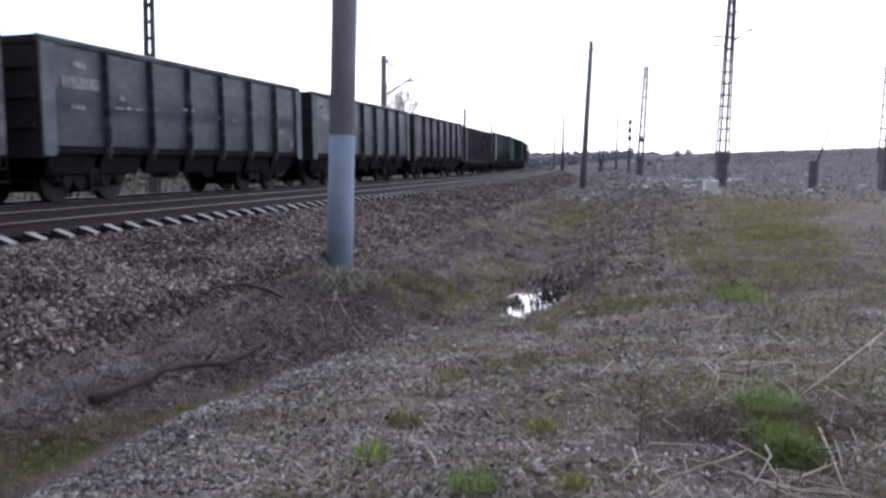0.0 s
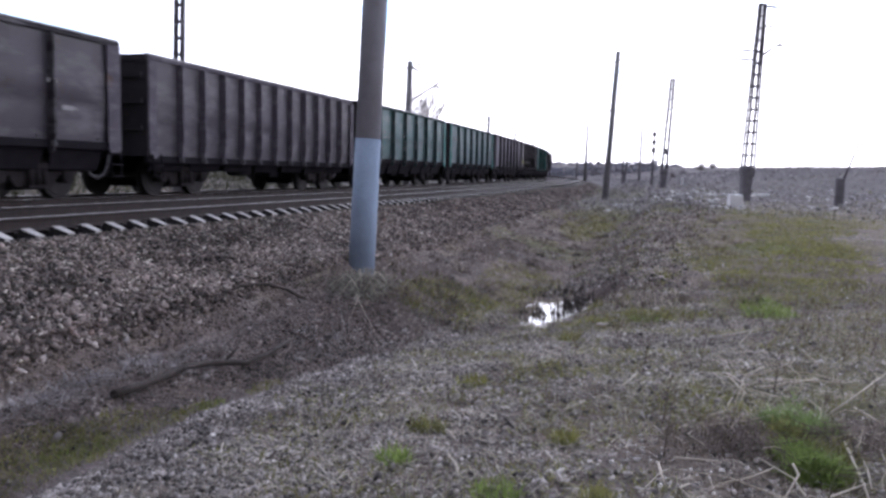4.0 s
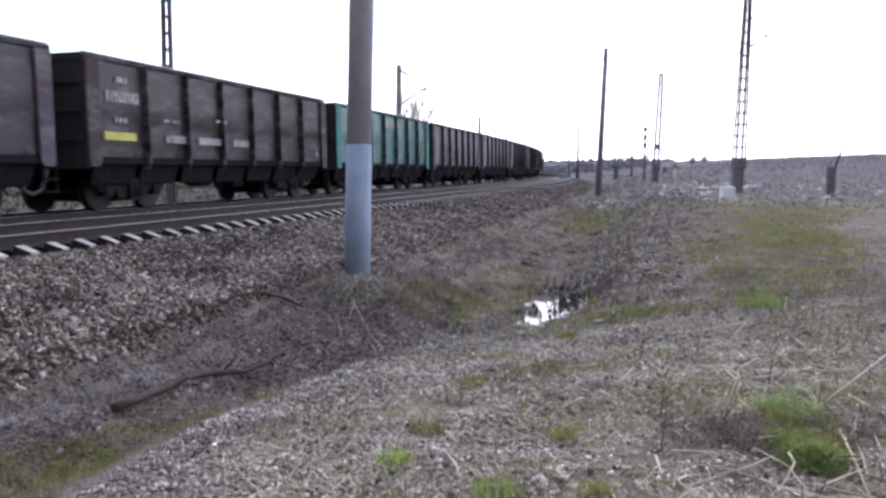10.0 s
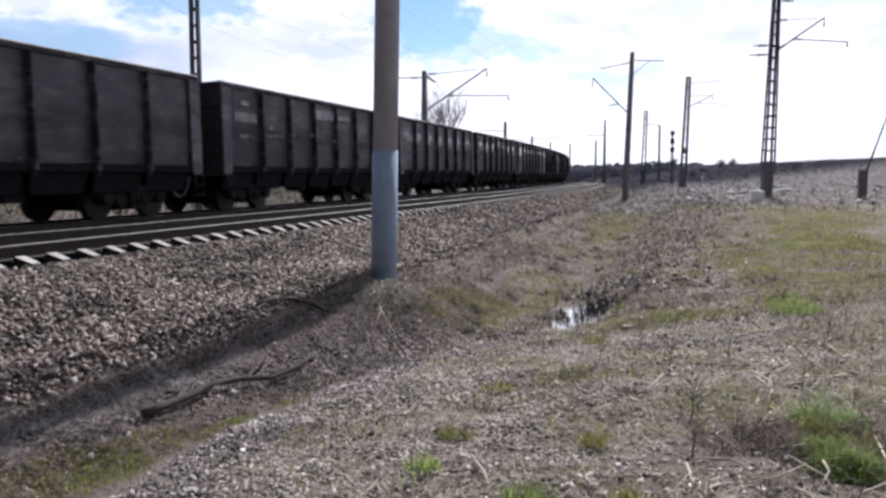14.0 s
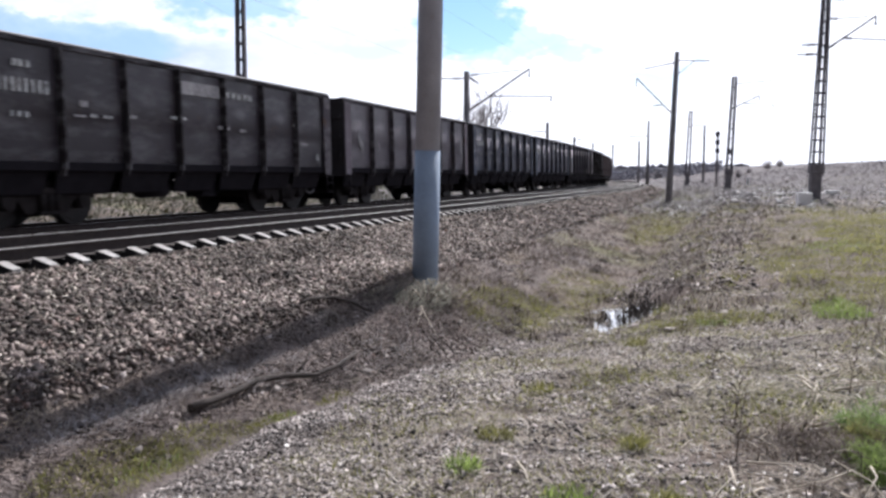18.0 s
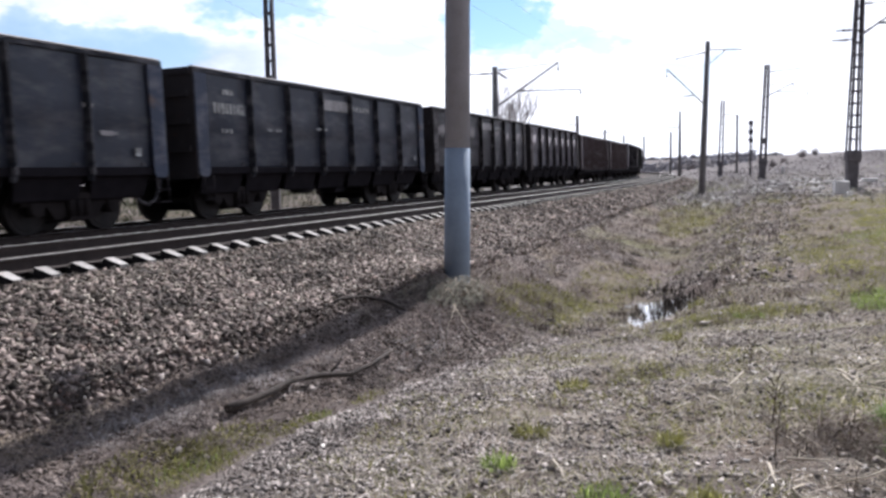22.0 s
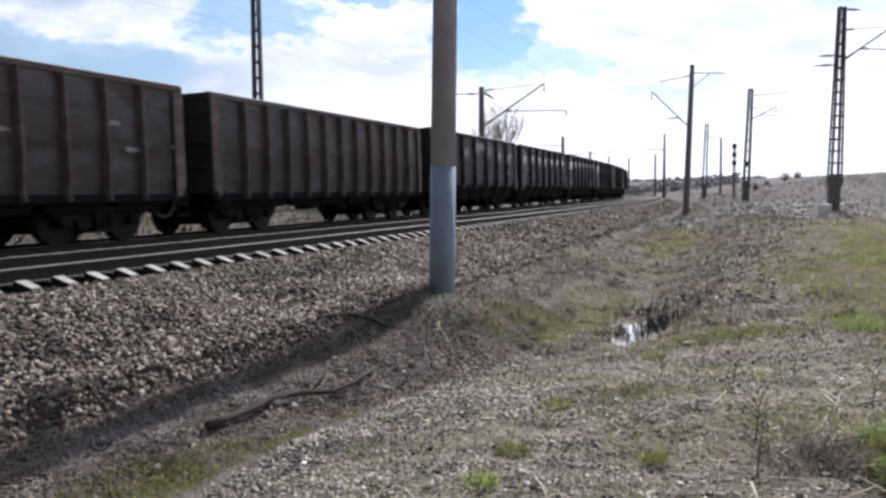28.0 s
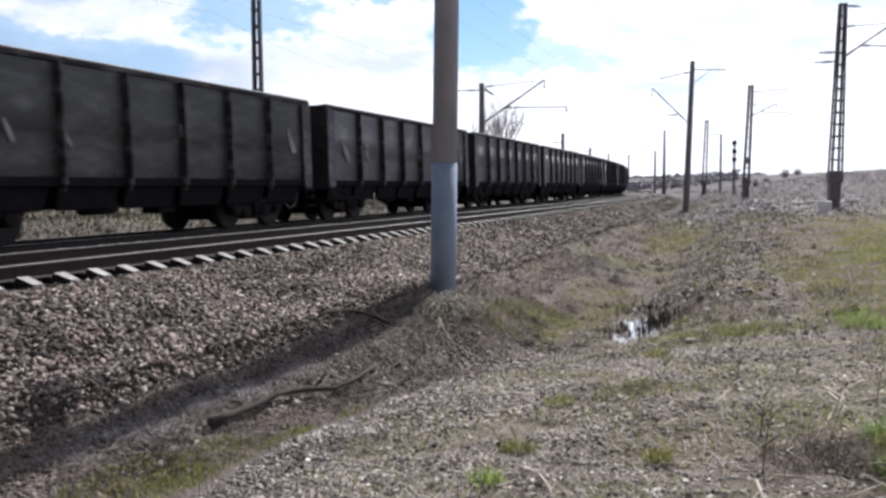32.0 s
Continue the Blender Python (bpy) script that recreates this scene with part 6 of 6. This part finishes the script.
p = clumped(np.concatenate([scatter(800, 40, 62, 6, 24), scatter(800, 44, 70, 3.5, 9)]), 0.35, -0.05, 4.0)
sz = 0.03 + 0.09 * RNG.random(len(p)) ** 2.5
stones("rubble", lying(p, sz, 0.4), sz, material("crushed_pale_rubble", (0.66, 0.64, 0.62), (0.25, 0.235, 0.225), 0.8, 0.95, vary=0.6, island=True), "pale crushed rubble strewn over the rise")
RUBBLE = [rubble_mesh(k) for k in range(5)]
for k in range(200):
    y = rr.uniform(38, 75)
    x = rr.uniform(2.5, 19) if rr.random() < 0.55 else rr.gauss(9, 2.2)
    w = 0.07 + 0.2 * rr.random() ** 2
    ob = new("rubble_stone", RUBBLE[k % 5])
    ob.matrix_world = pose(x, y, gz(x, y) + w * 0.2, rr.uniform(-20, 20), rr.uniform(-20, 20), rr.uniform(0, 360)) @ Matrix.Scale(w, 4)
    tagged(ob, "pale broken concrete rubble on the dry rise", "rubble", "rubble on the rise")


def build_stump():
    x, y = 15.3, 48.5
    m = thing("broken_post", "dark broken post with a thin rod leaning from it", "post", at=pose(x, y, gz(x, y)))
    bm = bmesh.new()
    box(bm, -0.22, 0.22, -0.2, 0.2, -0.4, 1.45, bevel=0.06)
    part("stub", bm, M_FOUND, m)
    bm = bmesh.new()
    tube(bm, (0.05, 0, 1.0), (1.02, 0, 4.2), 0.065, 0.035, n=6)
    part("rod", bm, M_GALV, m)


build_stump()
block(6.3, 108.0, 0.35, 0.35, 0.95, 0, M_BLOCK, "marker_post", "small white marker post on the far rise", "post")
block(12.4, 62.0, 0.9, 0.5, 0.25, 8, M_BLOCK, "pale_slab", "pale broken slab on the far rise", "slab")


def bare_tree(x, y, h, spread, seed, name="bare_tree", label="bare leafless tree with fine grey branches"):
    rnd = random.Random(seed)
    z0 = gz(x, y)
    t = thing(name, label, "tree", "bare trees", at=pose(x, y, z0))
    bm, tw = bmesh.new(), bmesh.new()

    def grow(p, d, l, r, depth):
        q = p + d * l
        mid = p + d * l * 0.5 + Vector((rnd.uniform(-1, 1), rnd.uniform(-1, 1), 0)) * l * 0.06
        pipe(bm if depth < 3 else tw, [p, mid, q], r, n=5 if depth < 2 else 3, taper=0.6)
        if depth == 6:
            return
        for k in range(3 if depth < 3 else 2):
            nd = (d + Vector((rnd.uniform(-1, 1), rnd.uniform(-1, 1), rnd.uniform(-0.1, 0.7))) * spread).normalized()
            grow(q if k else p + d * l * 0.75, nd, l * rnd.uniform(0.6, 0.85), max(r * 0.58, 0.012), depth + 1)

    grow(Vector((0, 0, -0.2)), Vector((0, 0, 1)), h * 0.3, h * 0.022, 0)
    part("trunk", bm, M_BRANCH, t)
    part("crown", tw, M_BRANCH, t)


bare_tree(-25.5, 105.5, 15.0, 0.75, 3)
bare_tree(-30.0, 112.0, 13.5, 0.8, 5)
bare_tree(-27.5, 109.0, 12.0, 0.8, 6)


def bare_shrub(x, y, h, spread, seed):
    """Round many-stemmed shrub."""
    rnd = random.Random(seed)
    t = thing("bare_shrub", "bare round shrub on the skyline", "shrub", "bare shrubs", at=pose(x, y, gz(x, y)))
    tw = bmesh.new()
    for k in range(90):
        a, e = rnd.uniform(0, 2 * math.pi), rnd.uniform(0.15, 1.0)
        d = Vector((math.cos(a) * (1 - e * e) ** 0.5 * spread, math.sin(a) * (1 - e * e) ** 0.5 * spread, e))
        l = h * rnd.uniform(0.6, 1.0)
        b = d * l + Vector((rnd.uniform(-0.2, 0.2), rnd.uniform(-0.2, 0.2), rnd.uniform(0, 0.3))) * h
        pipe(tw, [Vector((0, 0, -0.1)), d * l * 0.5, b], 0.05, n=3, taper=0.4)
    part("crown", tw, M_BRANCH, t)


for x, y, h, spread, seed in ((8.4, 194.0, 1.9, 0.9, 8), (3.6, 160.0, 1.7, 0.5, 9), (10.9, 200.0, 1.6, 0.8, 10), (-15.5, 206.0, 2.6, 0.9, 12), (-19.0, 210.0, 2.2, 0.9, 13), (5.0, 180.0, 1.0, 0.9, 14)):
    bare_shrub(x, y, h, spread, seed)

M_HEDGE = material("far_bare_hedge", (0.27, 0.27, 0.315), (0.22, 0.22, 0.26), 0.1, 1.0, fine=1.0, vary=0.1, island=True, bump=0)
M_WOODS = material("far_winter_woods", (0.19, 0.19, 0.215), (0.13, 0.13, 0.15), 0.1, 1.0, fine=1.0, vary=0.3, island=True, bump=0)


def build_woods():
    n = 5000
    a = RNG.uniform(-0.75, -0.02, n)
    d = RNG.uniform(400, 470, n)
    x, y = 8 + d * np.sin(a), d * np.cos(a)
    h = 1.2 + 2.2 * np.array([noise.noise(Vector((q * 25, 0, 2))) + 0.4 for q in a])
    z = ground_z(x, y, False) + RNG.uniform(0, 1, n) * np.clip(h, 1.0, 9)
    sz = RNG.uniform(0.5, 1.2, n)
    ob = stones("far_woods", np.stack([x, y, z], 1), sz, M_WOODS, "low dark line of distant winter woods", 1.0)
    ob["category"] = "woods"
    n = 4200
    a = RNG.uniform(-0.5, -0.045, n)
    d = RNG.uniform(203, 218, n)
    x, y = 8.3 + d * np.sin(a), d * np.cos(a)
    h = 2.4 + 1.3 * np.array([noise.noise(Vector((q * 60, 0, 5))) for q in a])
    z = ground_z(x, y, False) + RNG.uniform(0, 1, n) * h
    ob = stones("hedge", np.stack([x, y, z], 1), RNG.uniform(0.15, 0.35, n), M_HEDGE, "dark grey-blue bare hedge across the plain", 1.0)
    ob["category"] = "hedge"
    n = 450
    s_, u = RNG.uniform(45, 140, n), RNG.uniform(3, 9, n)
    p = clumped(surface(s_, u), 0.15, 0.1, 6.0)
    grass("dead_scrub", p.repeat(14, 0) + RNG.normal(0, 0.25, (len(p) * 14, 3)) * [1, 1, 0.02], 0.2, 0.55, 0.03, 0.7, M_SCRUB, "grey dead scrub along the far ditch")


build_woods()

# ---- the cloud before the sun ----
M_CLOUD = material("cloud", (0.85, 0.86, 0.88), (0.7, 0.72, 0.75), 0.01, 1.0, fine=0.05, bump=0)


def build_cloud():
    bm = bmesh.new()
    bmesh.ops.create_icosphere(bm, subdivisions=5, radius=1)
    for v in bm.verts:
        d = v.co.normalized()
        r = 1 + 0.008 * noise.fractal(d * 2.2, 1.0, 2.0, 4)
        v.co = Vector((d.x * 520 * r, d.y * 1500 * r, d.z * 70 * r * (1.0 if d.z > 0 else 0.5)))
    ob = new("cloud", bm_mesh("cloud", bm, M_CLOUD, True))
    return tagged(ob, "white cloud drifting off the sun", "cloud")


CLOUD = build_cloud()
CLOUD_RANGE, CLOUD_SPEED = 3300.0, 30.0


def motions():
    for j, w in WAGONS:
        walk(w, [(t, wagon_pose(j, t)) for t in range(33)])
    turn = [(2 * k / FPS, pose(0, 0, 0, 0, -math.degrees(run(2 * k / FPS) / 0.475), 0)) for k in range(481)]
    first = WHEELS[0]
    walk(first, turn)
    for o in WHEELS[1:]:
        o.rotation_mode = "QUATERNION"
        keys = o.animation_data_create()
        keys.action, keys.action_slot = first.animation_data.action, first.animation_data.action_slot
    centre = Vector((4, 14, 0)) + SUN_DIR * CLOUD_RANGE
    drift = Vector((0.0, 1.0, 0))
    walk(CLOUD, [(t, Matrix.Translation(centre + drift * (CLOUD_SPEED * (t - 10.6) + 1500))) for t in (0, 16, 32)])


motions()
